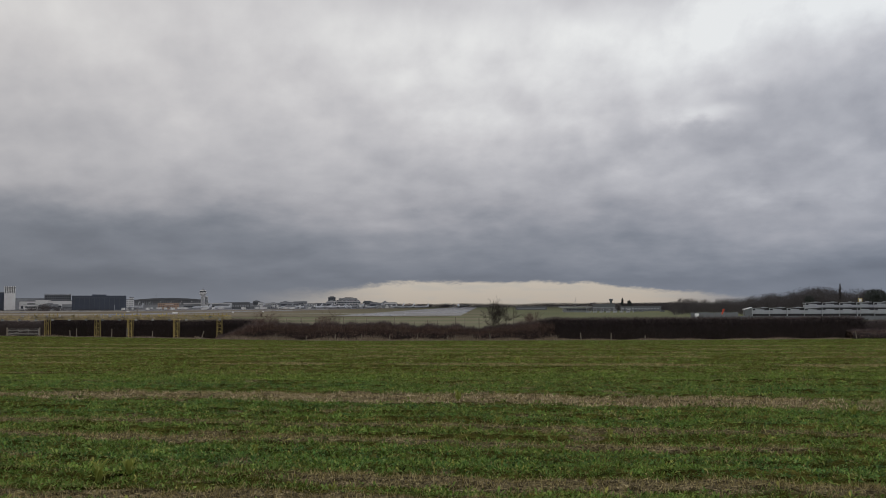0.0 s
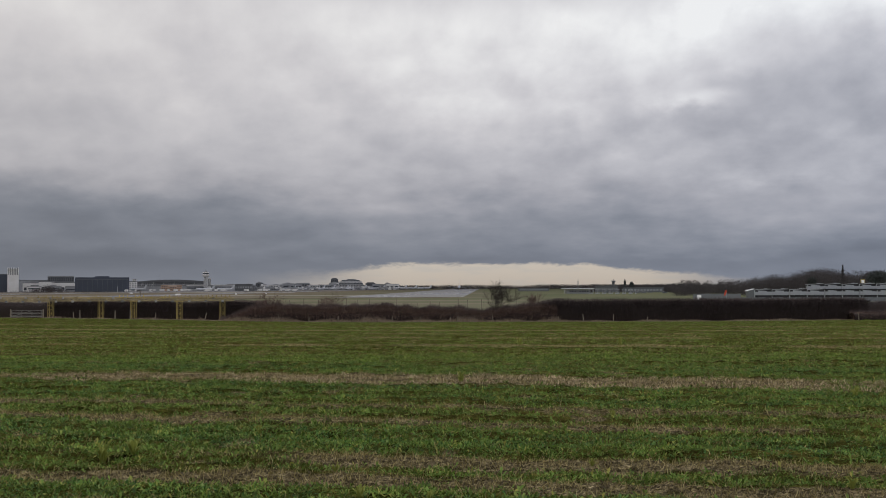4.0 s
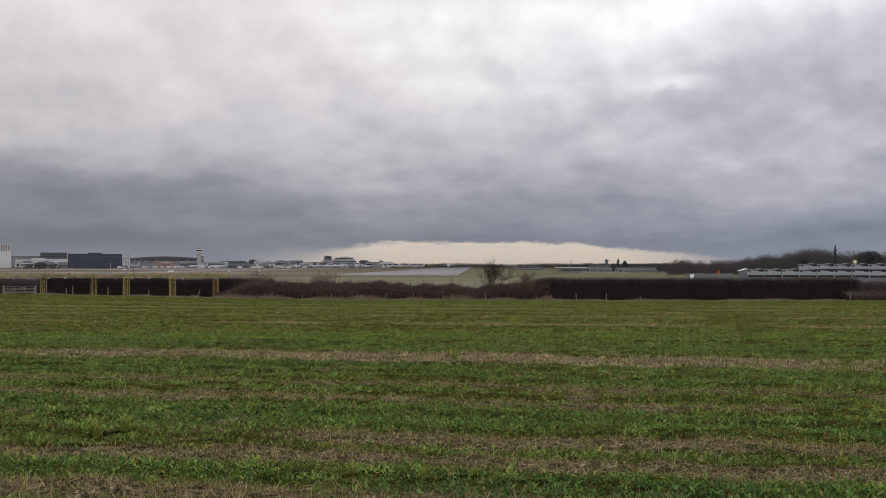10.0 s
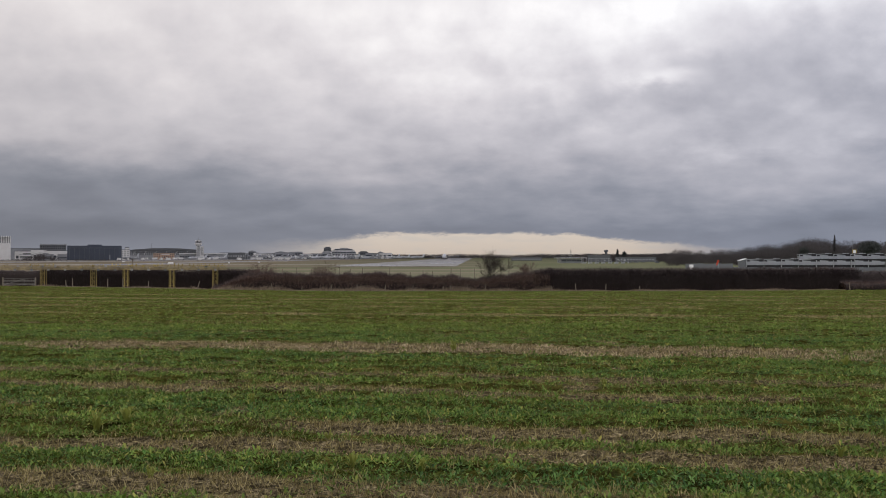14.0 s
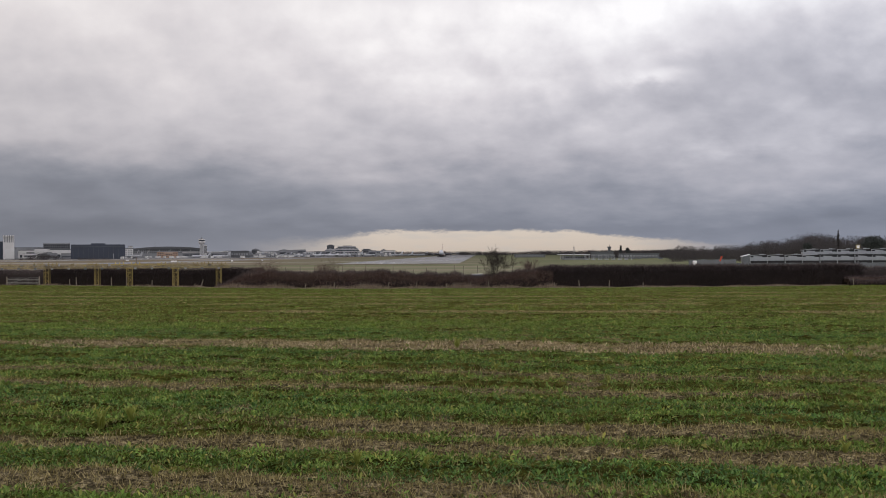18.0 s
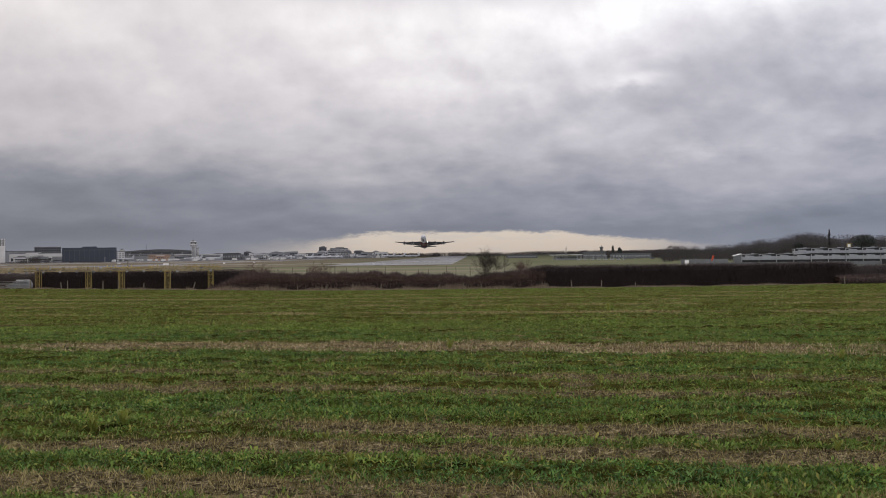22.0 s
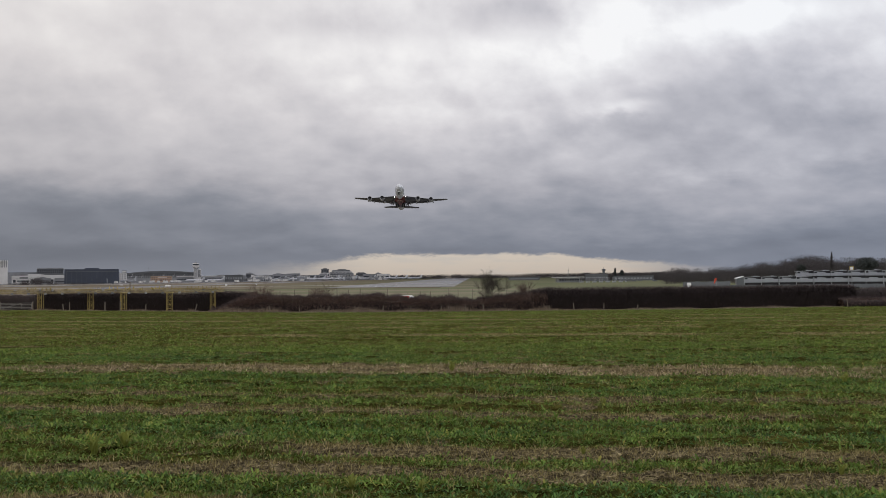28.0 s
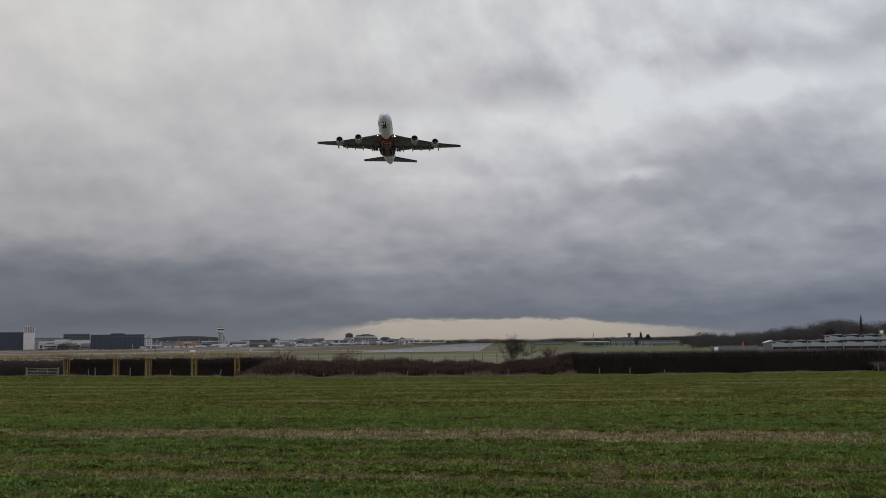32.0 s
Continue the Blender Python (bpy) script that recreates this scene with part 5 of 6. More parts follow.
def jumbo():
    """Four-engined double-deck airliner, nose to +y, axis of the hull at z = 0."""
    t = thing("airliner", "white four-engined double-deck airliner with red belly, gear down", "aircraft")
    # hull: y from nose, half width, half height, centre
    st = ((36.3, 0.15, 0.15, -1.3), (35.6, 0.9, 0.95, -1.2), (34.2, 1.75, 1.9, -0.95), (32.2, 2.55, 2.85, -0.6), (29.5, 3.15, 3.6, -0.25),
          (26.0, 3.5, 4.1, -0.05), (21.0, 3.57, 4.2, 0), (8.0, 3.57, 4.2, 0), (-6.0, 3.57, 4.2, 0), (-14.0, 3.5, 4.05, 0.15), (-20.0, 3.2, 3.6, 0.55),
          (-26.0, 2.5, 2.75, 1.15), (-31.0, 1.6, 1.75, 1.75), (-35.0, 0.7, 0.75, 2.2), (-36.4, 0.2, 0.2, 2.3))
    part("fuselage", loft([ellipse(y, 0, c, a, b) for y, a, b, c in st]), M_PLANE, t, smooth=True)
    # wing-body fairing, red underneath
    fair = [ellipse(y, 0, -2.3, a, b, 20) for y, a, b in ((17, 0.5, 0.4), (14, 3.2, 1.7), (8, 4.4, 2.5), (-4, 4.6, 2.6), (-10, 3.8, 2.1), (-15, 0.8, 0.6))]
    part("belly_fairing", loft(fair), M_BELLY, t, "red painted belly", smooth=True)
    for i in range(3):
        part("belly_mark", boxed(-1.9 + 0.3 * i, 1.9 - 0.5 * (i % 2), 10.6 - 2.2 * i, 11.0 - 2.2 * i, -4.9, -4.79), M_GOLD, t, "pale painted bar")
    for x in (-2.1, 2.1):
        part("belly_mark", boxed(x - 0.15, x + 0.15, 2.5, 10.0, -4.86, -4.60), M_GOLD, t, "pale painted bar")
    # Solid near-black boxes in place of the shade in open wheel bays.
    for x, y0, y1 in ((-2.9, -1.4, 3.2), (2.9, -1.4, 3.2), (-1.7, -7.5, -1.2), (1.7, -7.5, -1.2)):
        part("bay_shade", boxed(x - 1.35, x + 1.35, y0, y1, -4.95, -3.6), M_FAN_SHADE, t, "near-black block for the shade in a wheel bay")
    part("cockpit_window", loft([ellipse(33.75, 0, 0.0, 1.78, 0.55, 16), ellipse(33.2, 0, 0.25, 2.06, 0.6, 16)]), M_GLASS, t)
    for s in (-1, 1):
        for deck, z in (("upper", 1.9), ("lower", -0.6)):
            x = 3.57 * math.sqrt(1 - (z / 4.2) ** 2)
            part("window_band", boxed(s * x - 0.05, s * x + 0.05, -18 if deck == "lower" else -16, 27 if deck == "lower" else 24, z - 0.16, z + 0.16), M_GLASS, t)
    # wings: span station, leading edge y, z, chord, thickness
    for s in (-1, 1):
        secs = ((0.0, 15.5, -2.3, 20.0, 0.14), (4.0, 13.0, -1.9, 17.6, 0.135), (13.0, 5.5, -0.3, 11.8, 0.115), (26.0, -4.0, 1.7, 6.9, 0.10), (38.5, -13.2, 5.0, 3.6, 0.095), (39.8, -14.6, 5.3, 2.2, 0.08))
        wing = part("wing", loft([foil(s * x, y, z, c, th) for x, y, z, c, th in secs]), M_WING, t, "grey swept wing", smooth=False)
        part("wing_fence", boxed(s * 39.75 - 0.06, s * 39.75 + 0.06, -16.6, -14.4, 4.1, 6.4), M_PLANE, wing)
        # flaps, drawn down a little
        for a, b in (((5.0, -4.2, -2.3), (13.0, -6.1, -0.75)), ((13.6, -6.2, -0.65), (25.0, -10.4, 1.35))):
            f = []
            for (x, y, z), c in ((a, 3.0), (b, 2.2)):
                f.append([(s * x, y + 1.4, z + 0.25), (s * x, y + 1.4 - c, z - c * 0.16), (s * x, y + 1.4 - c * 0.95, z - c * 0.16 - 0.1), (s * x, y + 1.3, z - 0.2)])
            part("flap", loft(f), M_WING, wing)
        for x, y, z in ((8.5, -5.0, -1.9), (13.5, -6.5, -0.95), (18.0, -8.0, 0.0), (22.5, -9.6, 0.8), (27.5, -11.2, 1.75)):
            pod = [ellipse(y + q, s * x, z - 0.35 - 0.12 * (2 - q) / 3, r, r * 1.25, 10) for q, r in ((3.5, 0.05), (2.0, 0.32), (0.0, 0.42), (-1.6, 0.3), (-2.6, 0.05))]
            part("flap_fairing", loft(pod), M_NACELLE, wing, smooth=True)
        # engines
        for x, y, z in ((14.9, 9.2, -2.4), (25.7, 1.2, -0.4)):
            e = part("engine", lathe_y([(1.2, 1.42), (1.55, 1.55), (1.5, 1.72), (0.6, 1.92), (-1.5, 1.95), (-3.2, 1.65), (-3.25, 1.55)]), M_NACELLE, t, "grey turbofan nacelle", pose(s * x, y, z), True)
            part("inlet", lathe_y([(1.2, 1.42), (0.3, 1.45), (-0.5, 1.45)]), M_FAN_SHADE, e, smooth=True)
            part("fan", bar(bmesh.new(), (0, -0.55, 0), (0, -0.45, 0), 1.44, None, 24), M_FAN_SHADE, e)
            part("spinner", bar(bmesh.new(), (0, -0.45, 0), (0, 0.35, 0), 0.42, 0.03, 14), M_STEEL, e)
            part("core_nozzle", bar(bmesh.new(), (0, -3.0, 0), (0, -5.0, 0), 1.05, 0.6, 18), M_STEEL, e)
            py = [[(-0.22, a, 1.5), (0.22, a, 1.5), (0.22, a - b, c), (-0.22, a - b, c)] for a, b, c in ((-0.5, 1.5, 1.95), (-4.5, 1.5, 2.5))]
            part("pylon", loft(py), M_NACELLE, e)
        # tailplane
        tail = ((0.5, -24.0, 2.2, 8.8, 0.10), (8.0, -29.0, 2.9, 5.6, 0.09), (15.2, -33.6, 3.6, 3.0, 0.08))
        part("tailplane", loft([foil(s * x, y, z, c, th) for x, y, z, c, th in tail]), M_WING, t, "grey swept tailplane")
        # landing lights at the wing roots
        part("landing_light", bar(bmesh.new(), (s * 4.6, 12.62, -2.3), (s * 4.6, 12.78, -2.3), 0.17, None, 12), M_LAMP, t, "bright landing light")
    fin = [[(q[2], q[1], q[0]) for q in foil(z, y, 0, c, 0.03)] for z, y, c in ((3.0, -19.0, 14.0), (9.0, -25.0, 9.5), (18.2, -32.6, 5.2))]
    part("tail_fin", loft(fin), M_PLANE, t, "tall white fin with red and green bands")
    for j, (mat, a, b) in enumerate(((M_RED, 0, 2.2), (M_BELLY, 2.4, 4.4))):
        part("fin_band", loft([[(-0.17, -27.5 - a, 8), (0.17, -27.5 - a, 8), (0.17, -27.5 - b, 8), (-0.17, -27.5 - b, 8)],
                               [(-0.10, -33.2 - a * 0.6, 17.5), (0.10, -33.2 - a * 0.6, 17.5), (0.10, -33.2 - b * 0.6, 17.5), (-0.10, -33.2 - b * 0.6, 17.5)]]), mat, t)
    # undercarriage
    g = part("nose_gear", bar(bmesh.new(), (0, 30.2, -3.3), (0, 29.6, -5.5), 0.2, 0.16, 10), M_STEEL, t)
    for x in (-0.5, 0.5):
        wheel(g, x, 29.6, -5.3, 0.62, 0.42)
        part("gear_door", boxed(x * 2 - 0.05, x * 2 + 0.05, 29.4, 31.8, -4.7, -3.3), M_PLANE, g)
    part("taxi_light", bar(bmesh.new(), (0, 30.3, -4.3), (0, 30.42, -4.3), 0.24, None, 12), M_LAMP, g)
    # Added plate that blocks the taxi light from below once the nose lifts.
    part("lamp_blocker", boxed(-0.45, 0.45, 30.2, 32.6, -4.72, -4.64), M_FAN_SHADE, g)
    # Near-black block on the nose, standing for its shaded open bay.
    part("nose_bay_shade", loft([[(-0.95, y, z), (0.95, y, z), (0.95, y, z + 1.0), (-0.95, y, z + 1.0)] for y, z in ((27.0, -4.18), (29.6, -3.98), (32.2, -3.58))]), M_FAN_SHADE, g, "near-black block for the shade in a wheel bay")
    for x, y, rows in ((-6.2, 1.2, 2), (6.2, 1.2, 2), (-2.7, -2.2, 3), (2.7, -2.2, 3)):
        g = part("main_gear", bar(bmesh.new(), (x * 0.93, y, -2.6), (x, y, -5.3), 0.32, 0.25, 10), M_STEEL, t)
        for i in range(rows):
            for w in (-0.75, 0.75):
                wheel(g, x + w, y + (i - (rows - 1) / 2) * 1.75, -5.0, 0.8, 0.6)
        part("bogie_beam", boxed(x - 0.2, x + 0.2, y - 0.85 * rows, y + 0.85 * rows, -5.25, -4.95), M_STEEL, g)
        part("gear_door", boxed(x + (0.95 if x > 0 else -1.05), x + (1.05 if x > 0 else -0.95), y - 1.6, y + 1.6, -4.7, -2.6), M_BELLY, g)
    return t


def narrowbody():
    """A parked twin-engined airliner, nose to +y, wheels on z = 0."""
    t = thing("parked_airliner", "white twin-engined airliner parked at its stand", "aircraft", None, "aircraft at the stands")
    st = ((19.0, 0.1, 0.1, 3.0), (18.0, 1.0, 1.0, 3.1), (15.5, 1.8, 1.9, 3.4), (12, 1.98, 2.05, 3.5), (-8, 1.98, 2.05, 3.5), (-14, 1.3, 1.4, 3.9), (-18.5, 0.3, 0.35, 4.5))
    part("fuselage", loft([ellipse(y, 0, c, a, b, 16) for y, a, b, c in st]), M_PLANE, t, smooth=True)
    for s in (-1, 1):
        part("wing", loft([foil(s * x, y, z, c, 0.11, 5) for x, y, z, c in ((0, 4, 2.4, 6.5), (6, 0.5, 2.8, 4.0), (17, -5.5, 3.9, 1.5))]), M_WING, t)
        part("tailplane", loft([foil(s * x, y, z, c, 0.1, 4) for x, y, z, c in ((0.3, -14, 4.6, 3.6), (6, -17.2, 5.0, 1.6))]), M_WING, t)
        e = part("engine", lathe_y([(1.2, 0.8), (1.5, 0.95), (0.6, 1.1), (-1.2, 1.05), (-2.2, 0.7)], 12), M_NACELLE, t, m=pose(s * 5.7, 4.2, 1.55), smooth=True)
        part("fan", bar(bmesh.new(), (0, 0.4, 0), (0, 0.5, 0), 0.85, None, 12), M_FAN_SHADE, e)
        part("window_band", boxed(s * 1.9, s * 2.0, -10, 13, 3.85, 4.15), M_GLASS, t)
        part("main_wheel", bar(bmesh.new(), (s * 3.5, -1.2, 0.55), (s * 4.1, -1.2, 0.55), 0.55, None, 10), M_TYRE, t)
        part("gear_leg", bar(bmesh.new(), (s * 3.8, -1.2, 0.5), (s * 3.8, -1.2, 2.6), 0.14), M_STEEL, t)
    part("tail_fin", loft([[(q[2], q[1], q[0]) for q in foil(z, y, 0, c, 0.1, 4)] for z, y, c in ((5, -11.5, 6.0), (11.6, -17.0, 2.4))]), M_PLANE, t)
    part("nose_wheel", bar(bmesh.new(), (-0.25, 14, 0.4), (0.25, 14, 0.4), 0.4, None, 10), M_TYRE, t)
    part("nose_leg", bar(bmesh.new(), (0, 14, 0.4), (0, 14, 2.0), 0.1), M_STEEL, t)
    return t


def marker_boards():
    for x, d, w in ((302, 800, 4.2), (219, 1010, 3.0), (405, 830, 1.6), (458, 900, 1.4)):
        t = thing("marker_board", "small white marker board on the airfield grass", "sign", facing((x - 784) * d * PX, d), "airfield marker boards")
        part("board", boxed(-w / 2, w / 2, -0.1, 0.1, 0.5, 1.6, bevel=0.03), M_WHITE, t)
        for q in (-w * 0.35, w * 0.35):
            part("leg", boxed(q - 0.06, q + 0.06, -0.06, 0.06, 0, 0.5), M_STEEL, t)


def parked():
    first = None
    rng = random.Random(9)
    for x, d, yaw in ((232, 1750, 62), (470, 2250, 70), (521, 2200, 95), (549, 2240, 80), (566, 2200, 100), (590, 2150, 85), (606, 2130, 175), (622, 2180, 80), (655, 2300, 90),
                      (694, 2350, 78), (712, 2400, 95), (738, 2480, 88), (350, 1940, 100), (386, 1930, 80), (418, 2050, 95), (446, 2200, 110), (500, 2300, 60)):
        m = pose((x - 784) * d * PX, d, AIR + 0.06, 0, 0, yaw)
        if first is None:
            first = narrowbody()
            first.matrix_basis = m
        else:
            copy_thing(first, m)


def apron_clutter():
    """Jet bridges, service vehicles and low sheds crowded between the parked aircraft."""
    rng = random.Random(31)
    bridge = truck = None
    for i in range(34):
        d = rng.uniform(2050, 2500)
        m = pose((rng.uniform(415, 690) - 784) * d * PX, d, AIR + 0.06, 0, 0, rng.uniform(-50, 50))
        if bridge is None:
            bridge = thing("jet_bridge", "pale grey boarding bridge on a steel leg", "jet bridge", m, "boarding bridges")
            part("tunnel", boxed(-9, 9, -1.6, 1.6, 4.2, 7.4, bevel=0.2), M_GREY, bridge)
            part("cab", boxed(8.6, 12.6, -2.4, 2.4, 3.8, 8.0, bevel=0.3), M_WHITE, bridge)
            part("rotunda", bar(bmesh.new(), (-10, 0, 0), (-10, 0, 8.4), 2.6, None, 12), M_PANEL, bridge)
            for q in (-1.4, 1.4):
                part("leg", boxed(5.6, 6.4, q - 0.3, q + 0.3, 0, 4.2), M_DARKGREY, bridge)
        else:
            copy_thing(bridge, m)
    for i in range(40):
        d = rng.uniform(1500, 2300)
        m = pose((rng.uniform(210, 560) - 784) * d * PX, d, AIR + 0.06, 0, 0, rng.uniform(0, 360))
        if truck is None:
            truck = thing("service_truck", "white airport service truck on the apron", "truck", m, "service trucks on the apron")
            part("cab", boxed(2.4, 4.2, -1.2, 1.2, 0.6, 2.8, bevel=0.15), M_WHITE, truck)
            part("body", boxed(-4.2, 2.2, -1.3, 1.3, 0.8, 4.0, bevel=0.1), M_WHITE, truck)
            part("windscreen", boxed(4.2, 4.23, -1.0, 1.0, 1.7, 2.6), M_GLASS, truck)
            for x in (-2.8, 3.0):
                for q in (-1.1, 1.1):
                    part("wheel", bar(bmesh.new(), (x, q - 0.15, 0.5), (x, q + 0.15, 0.5), 0.5, None, 10), M_TYRE, truck)
        else:
            copy_thing(truck, m)
    for i in range(40):
        d = rng.uniform(2300, 2900)
        x = rng.uniform(405, 690)
        if i > 30:
            x, d = rng.uniform(45, 120), rng.uniform(1760, 1840)
        w, h = rng.uniform(10, 34), rng.uniform(5, 17) * (0.7 if i > 30 else 1)
        skin = rng.choice((M_WHITE, M_PANEL, M_WHITE, M_PANEL, M_GREY))
        t = thing("low_building", "small pale airport building with a flat roof", "building", facing((x - 784) * d * PX, d), "small buildings round the apron")
        part("wall", boxed(-w / 2, w / 2, 0, 14, 0, h), skin, t)
        part("roof", boxed(-w / 2 - 0.3, w / 2 + 0.3, -0.3, 14.3, h, h + 0.6), M_ROOF, t)
        part("window_band", boxed(-w * 0.42, w * 0.42, -0.1, 0.0, h * 0.45, h * 0.7), M_GLASS, t)
        if i % 3 == 0:
            part("roof_plant", boxed(-w * 0.2, w * 0.15, 3, 8, h + 0.6, h + 2.6), M_GREY, t)


def van(name, label, paint, panel=None):
    """A panel van, front to +x, wheels on z = 0."""
    t = thing(name, label, "van")
    side = [(-2.7, 0.45), (2.6, 0.45), (2.75, 0.95), (2.0, 1.35), (1.35, 2.2), (1.0, 2.38), (-2.6, 2.42), (-2.72, 2.2)]
    bm = loft([[(x, y, z) for x, z in side] for y in (-0.98, 0.98)])
    bmesh.ops.bevel(bm, geom=bm.edges[:], offset=0.06, segments=2, affect="EDGES")
    part("body", bm, paint, t)
    for s in (-1, 1):
        part("side_window", loft([[(0.75, s * 0.985, 1.4), (1.75, s * 0.985, 1.4), (1.25, s * 0.985, 2.05), (0.75, s * 0.985, 2.05)],
                                  [(0.75, s * 1.0, 1.4), (1.75, s * 1.0, 1.4), (1.25, s * 1.0, 2.05), (0.75, s * 1.0, 2.05)]]), M_GLASS, t)
        if panel:
            part("side_panel", boxed(-2.5, 0.6, min(s * 0.985, s * 1.0), max(s * 0.985, s * 1.0), 0.95, 2.3), panel, t, "red painted side")
            for i in range(3):
                part("lettering_bar", boxed(-2.2, 0.2 - 0.4 * i, min(s * 1.0, s * 1.012), max(s * 1.0, s * 1.012), 1.85 - 0.35 * i, 2.05 - 0.35 * i), M_WHITE, t, "white lettering bar")
        for x in (-1.75, 1.75):
            w = part("wheel", bar(bmesh.new(), (0, -0.12, 0), (0, 0.12, 0), 0.36, None, 16), M_TYRE, t, m=pose(x, s * 0.88, 0.36))
            part("hub", bar(bmesh.new(), (0, -0.13, 0), (0, 0.13, 0), 0.2, None, 12), M_STEEL, w)
        part("headlight", boxed(2.5, 2.74, min(s * 0.6, s * 0.9), max(s * 0.6, s * 0.9), 0.9, 1.1), M_GLASS, t)
    part("windscreen", loft([[(1.98, y, 1.38), (1.4, y, 2.14), (1.44, y, 2.17), (2.03, y, 1.4)] for y in (-0.85, 0.85)]), M_GLASS, t)
    part("bumper", boxed(2.6, 2.85, -0.95, 0.95, 0.35, 0.7, bevel=0.05), M_DARKGREY, t)
    return t


def saloon():
    t = thing("estate_car", "tall dark estate car with a pale shiny roof", "car")
    side = [(-2.1, 0.45), (2.15, 0.45), (2.2, 0.9), (1.3, 1.15), (0.6, 1.82), (-1.7, 1.88), (-2.1, 1.2), (-2.15, 0.9)]
    bm = loft([[(x, y * (0.82 if z > 1.2 else 1.0), z) for x, z in side] for y in (-0.86, 0.86)])
    bmesh.ops.bevel(bm, geom=bm.edges[:], offset=0.06, segments=2, affect="EDGES")
    part("body", bm, M_DARKGREY, t)
    part("roof", boxed(-1.65, 0.55, -0.66, 0.66, 1.86, 1.93, bevel=0.02), M_WHITE, t, "pale roof")
    for s in (-1, 1):
        part("side_window", loft([[(1.1, s * 0.87, 1.2), (-1.9, s * 0.87, 1.25), (-1.6, s * 0.74, 1.76), (0.5, s * 0.74, 1.74)],
                                  [(1.1, s * 0.88, 1.2), (-1.9, s * 0.88, 1.25), (-1.6, s * 0.75, 1.76), (0.5, s * 0.75, 1.74)]]), M_GLASS, t)
        for x in (-1.25, 1.3):
            w = part("wheel", bar(bmesh.new(), (0, -0.1, 0), (0, 0.1, 0), 0.32, None, 16), M_TYRE, t, m=pose(x, s * 0.8, 0.32))
            part("hub", bar(bmesh.new(), (0, -0.11, 0), (0, 0.11, 0), 0.18, None, 10), M_STEEL, w)
    return t


# ---- put the place together ----
left_side()
north_terminal()
control_tower()
south_terminal()
right_side()
cabins()
parked()
apron_clutter()
marker_boards()


def tree_line():
    def far(i, rng):
        d = rng.uniform(3000, 3900)
        return (rng.uniform(-170, 480)) * d * PX, d, AIR
    woods("far_woods", "low distant belt of bare trees on the horizon", 900, far, lambda x, y, r: y * PX * (5.5 + 2.2 * fn_noise(x, 0.006) + r.uniform(0, 1.8)) + 4, M_WOODS, 31, 160, 1.1, 0.095, 1.0)

    def right(i, rng):
        d = rng.uniform(620, 1000)
        return rng.uniform(395, 900) * d * PX, d, AIR

    def tall(x, y, r):
        u = x / (y * PX) + 784
        top = np.interp(u, [1180, 1200, 1235, 1290, 1330, 1370, 1400, 1440, 1475, 1520, 1568, 1700], [452, 445, 448, 445, 439, 434, 425, 423, 427, 427, 430, 428])
        return (460 - top) * y * PX + 6.25 + r.choice((-5.0, -3.5, -2.0, -0.5, 0.8))
    woods("right_woods", "bare winter woodland rising behind the cabins", 360, right, tall, M_WOODS, 32, 1100, 0.40, 0.019, 0.6)

    def mid(i, rng):
        d = rng.uniform(1130, 1300)
        return rng.uniform(250, 410) * d * PX, d, AIR
    woods("mid_woods", "bare trees behind the depot", 420, mid, lambda x, y, r: y * PX * (r.uniform(4.5, 8.0) + 2.5 * fn_noise(x, 0.02)) + 6.25, M_WOODS, 33, 460, 0.55, 0.036, 1.0)

    def scrub(i, rng):
        d = rng.uniform(1380, 1480)
        return rng.uniform(-830, -590) * d * PX, d, AIR
    woods("hangar_scrub", "brown bare scrub before the hangars", 190, scrub, lambda x, y, r: y * PX * (4.5 + 12 * math.exp(-((x / (y * PX) + 712) / 24) ** 2)) * r.uniform(0.7, 1.1), M_WOODS, 34, 260, 0.6, 0.035, 0.7)
    for x, h, w, low, d in ((1539, 46, 32, 0.68, 600), (1423, 32, 12, 0.80, 600), (1477, 54, 3.2, 0.66, 600), (1093, 22, 3.4, 0.62, 1120), (1105, 18, 6, 0.70, 1120)):
        k = d * PX
        rng = np.random.default_rng(x)
        n = 1500 if w > 10 else (700 if w > 3.3 else 260)
        q = rng.normal(size=(n, 3))
        q /= np.linalg.norm(q, axis=1, keepdims=True)
        q *= rng.random((n, 1)) ** 0.35
        t = thing("evergreen_tree", "dark evergreen tree among bare trees" if w > 3.3 else "slender bare poplar above the woodland", "tree", pose((x - 784) * k, d, AIR))
        base = q * np.array([w * k * 0.6, w * k * 0.6, h * k * (0.98 - low)]) + np.array([0, 0, h * k * low])
        if low < 0.67:       # a pointed crown
            base[:, :2] *= np.clip(1.9 * (1 - base[:, 2:3] / (h * k)) + 0.05, 0.05, 1.3)
        V, F = triangles_at(rng, base, base + rng.normal(0, 0.6, (n, 3)) + np.array([0, 0, 0.6]), np.full(n, 0.7))
        array_mesh("crown", V, F, M_EVERGREEN if w > 3.3 else M_WOODS, t)
        part("trunk", bar(bmesh.new(), (0, 0, 0), (0, 0, h * k * 0.7), 0.5 if w > 3.3 else 0.18, 0.25 if w > 3.3 else 0.06, 7), M_BARK, t)


tree_line()
field_edge()
farm_gate()
gantries()
crop()
weeds()

airliner = jumbo()
white_van = van("white_van", "white panel van driving along the road", M_WHITE)
red_van = van("delivery_van", "white delivery van with red sides, driving", M_WHITE, M_RED)
dark_car = saloon()
rng_cars = random.Random(41)
for i in range(16):
    d = rng_cars.uniform(870, 1040)
    ob = copy_thing(dark_car, pose((rng_cars.uniform(985, 1180) - 784) * d * PX, d, AIR + 0.02, 0, 0, rng_cars.uniform(-30, 30)))
    tagged(ob, "dark estate car parked on the airfield grass", "car", "cars parked by the depot")

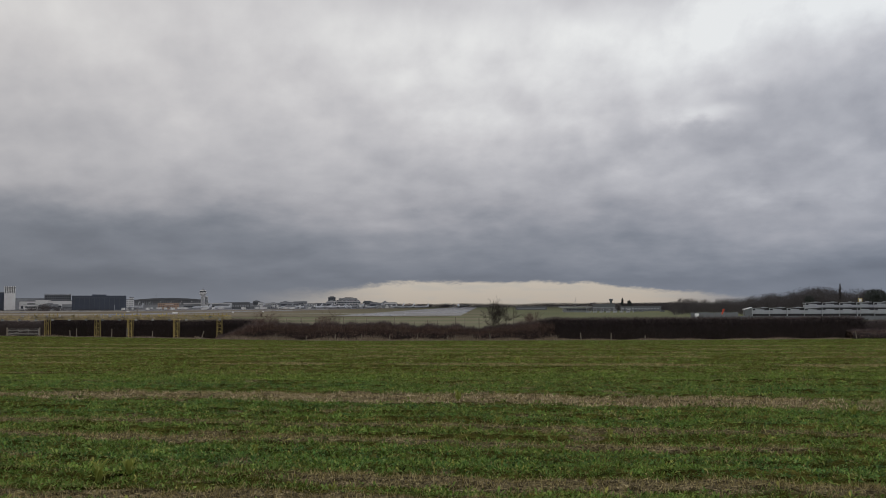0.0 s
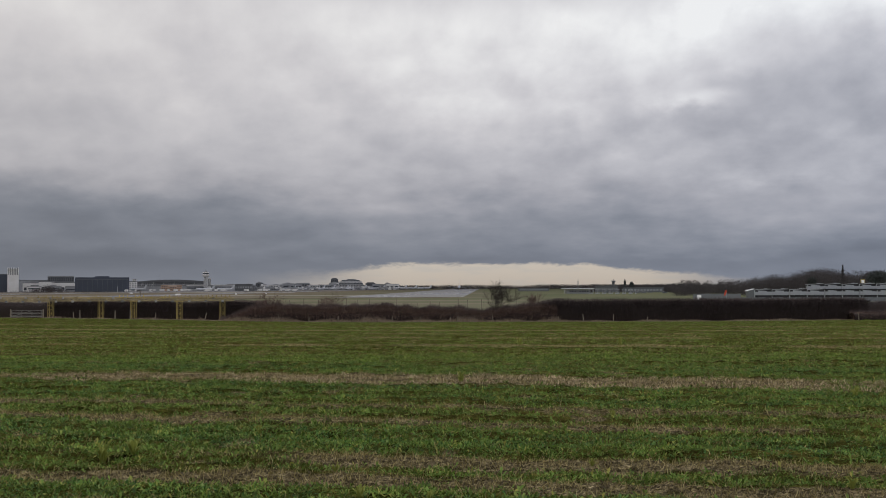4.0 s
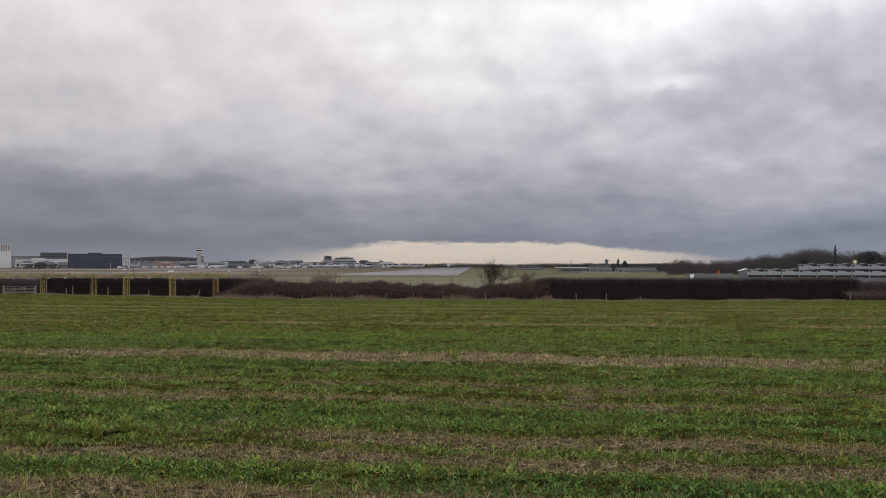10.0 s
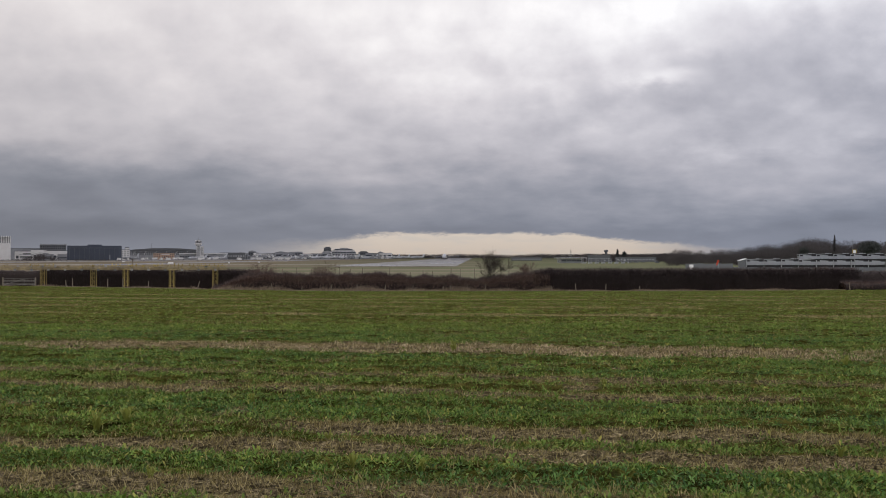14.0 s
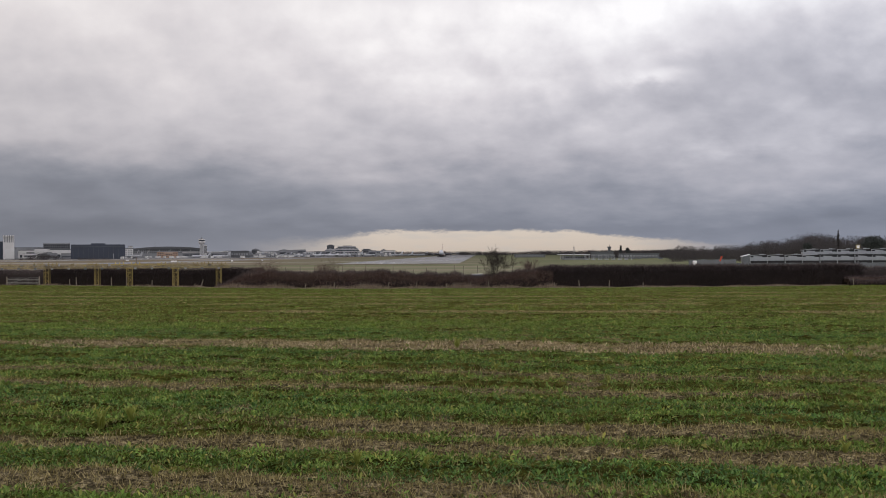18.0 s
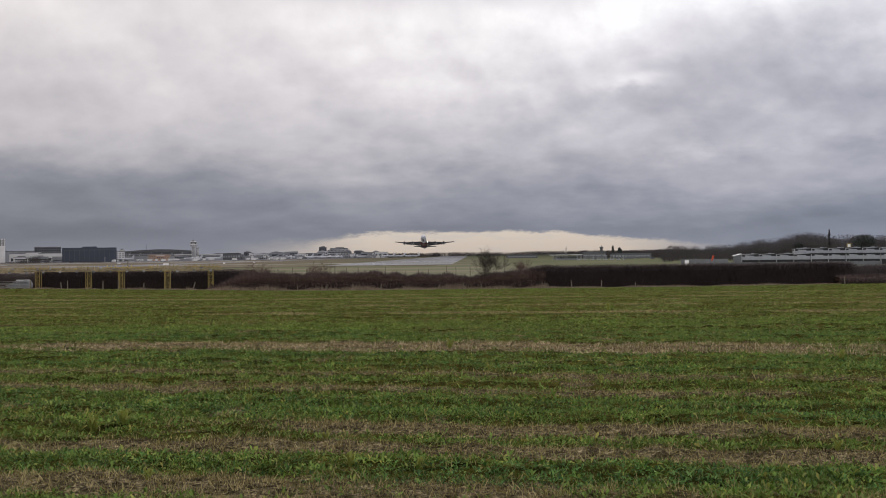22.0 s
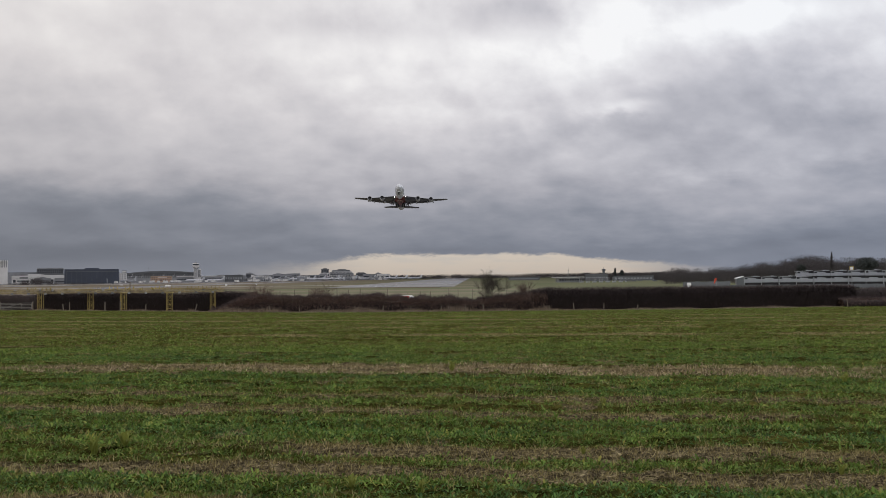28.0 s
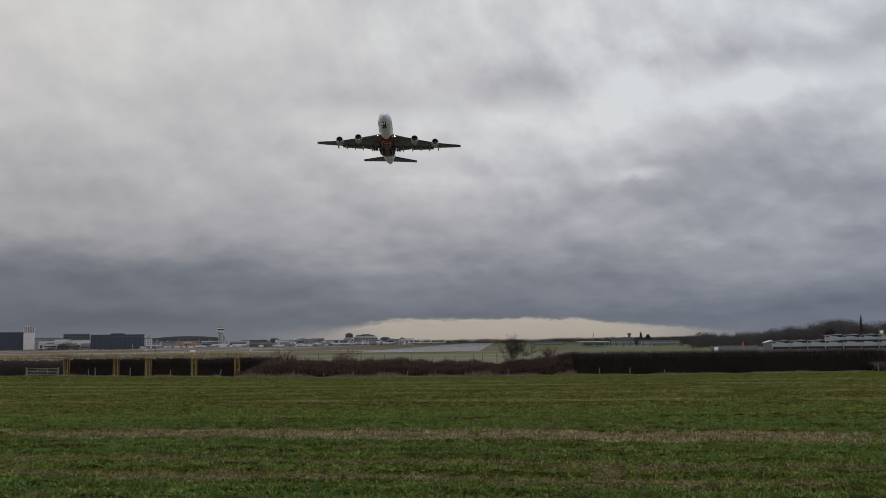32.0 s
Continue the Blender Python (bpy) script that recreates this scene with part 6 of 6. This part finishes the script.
# The take-off run and climb: seconds, across, ahead, height of the hull's axis, nose-up degrees, heading, bank
FLIGHT = (
    (0, 31.0, 2830, 1.4, 0.0, 178.1, 0.0), (2, 27.3, 2718, 1.4, 0.0, 178.1, 0.0), (4, 23.7, 2601, 1.4, 0.0, 178.1, 0.0),
    (6, 20.0, 2479, 1.4, 0.0, 178.1, 0.0), (8, 15.7, 2352, 1.4, 0.0, 178.1, 0.0), (10, 11.4, 2219, 1.4, 0.0, 178.1, 0.0),
    (12, 7.1, 2081, 1.4, 0.0, 178.1, 0.0), (14, 2.8, 1938, 1.5, 0.0, 178.1, 0.0), (16, -1.8, 1790, 1.5, 0.0, 178.1, 0.0),
    (17, -4.0, 1714, 1.5, 0.0, 178.1, 0.0), (17.5, -5.6, 1676, 1.5, 1.0, 178.1, 0.0), (18, -7.2, 1638, 1.6, 3.5, 178.1, 0.0),
    (18.5, -8.9, 1599, 1.8, 6.0, 178.1, 0.0), (19, -10.5, 1560, 2.4, 8.5, 178.1, 0.0), (19.5, -11.9, 1521, 4.8, 10.5, 178.2, 0.0),
    (20, -13.2, 1482, 7.2, 12.0, 178.4, 0.0), (20.5, -14.6, 1442, 9.4, 12.5, 178.5, -0.1), (21, -16.0, 1403, 11.7, 13.0, 178.6, -0.2),
    (22, -18.8, 1323, 17.4, 13.5, 178.9, -0.3), (23, -21.5, 1244, 24.2, 13.7, 179.2, -0.5), (24, -24.1, 1163, 32.0, 14.0, 179.4, -0.7),
    (25, -26.6, 1083, 40.5, 14.2, 179.7, -0.8), (26.5, -29.9, 963, 53.0, 13.9, 180.1, -1.1), (28, -33.2, 844, 67.3, 13.6, 180.5, -1.3),
    (29, -35.1, 765, 77.3, 13.3, 180.8, -1.5), (30, -37.0, 687, 87.4, 13.0, 181.1, -1.7), (31, -38.7, 610, 98.5, 12.8, 181.3, -1.8),
    (32, -40.4, 534, 109.5, 12.6, 181.6, -2.0))


def motions():
    walk(airliner, [(t, pose(x, y, z, 0, 0, h) @ pose(0, 0, 0, p) @ pose(0, 0, 0, 0, b)) for t, x, y, z, p, h, b in FLIGHT])
    walk(clouds, [(0.0, pose(36, -102, 0)), (13.0, pose(0, 0, 0)), (32.0, pose(-52, 148, 0))])
    drive = lambda x0, t0, v, y, turn: [(t, pose(x0 + v * (t - t0), y, -4.08, 0, 0, turn)) for t in (0.0, 32.0)]
    walk(white_van, drive(2.5, 2.0, -27.0, 189.2, 180))
    walk(dark_car, drive(5.3, 18.0, -21.0, 189.2, 180))
    walk(red_van, drive(-76.0, 25.0, 23.2, 186.2, 0))


motions()
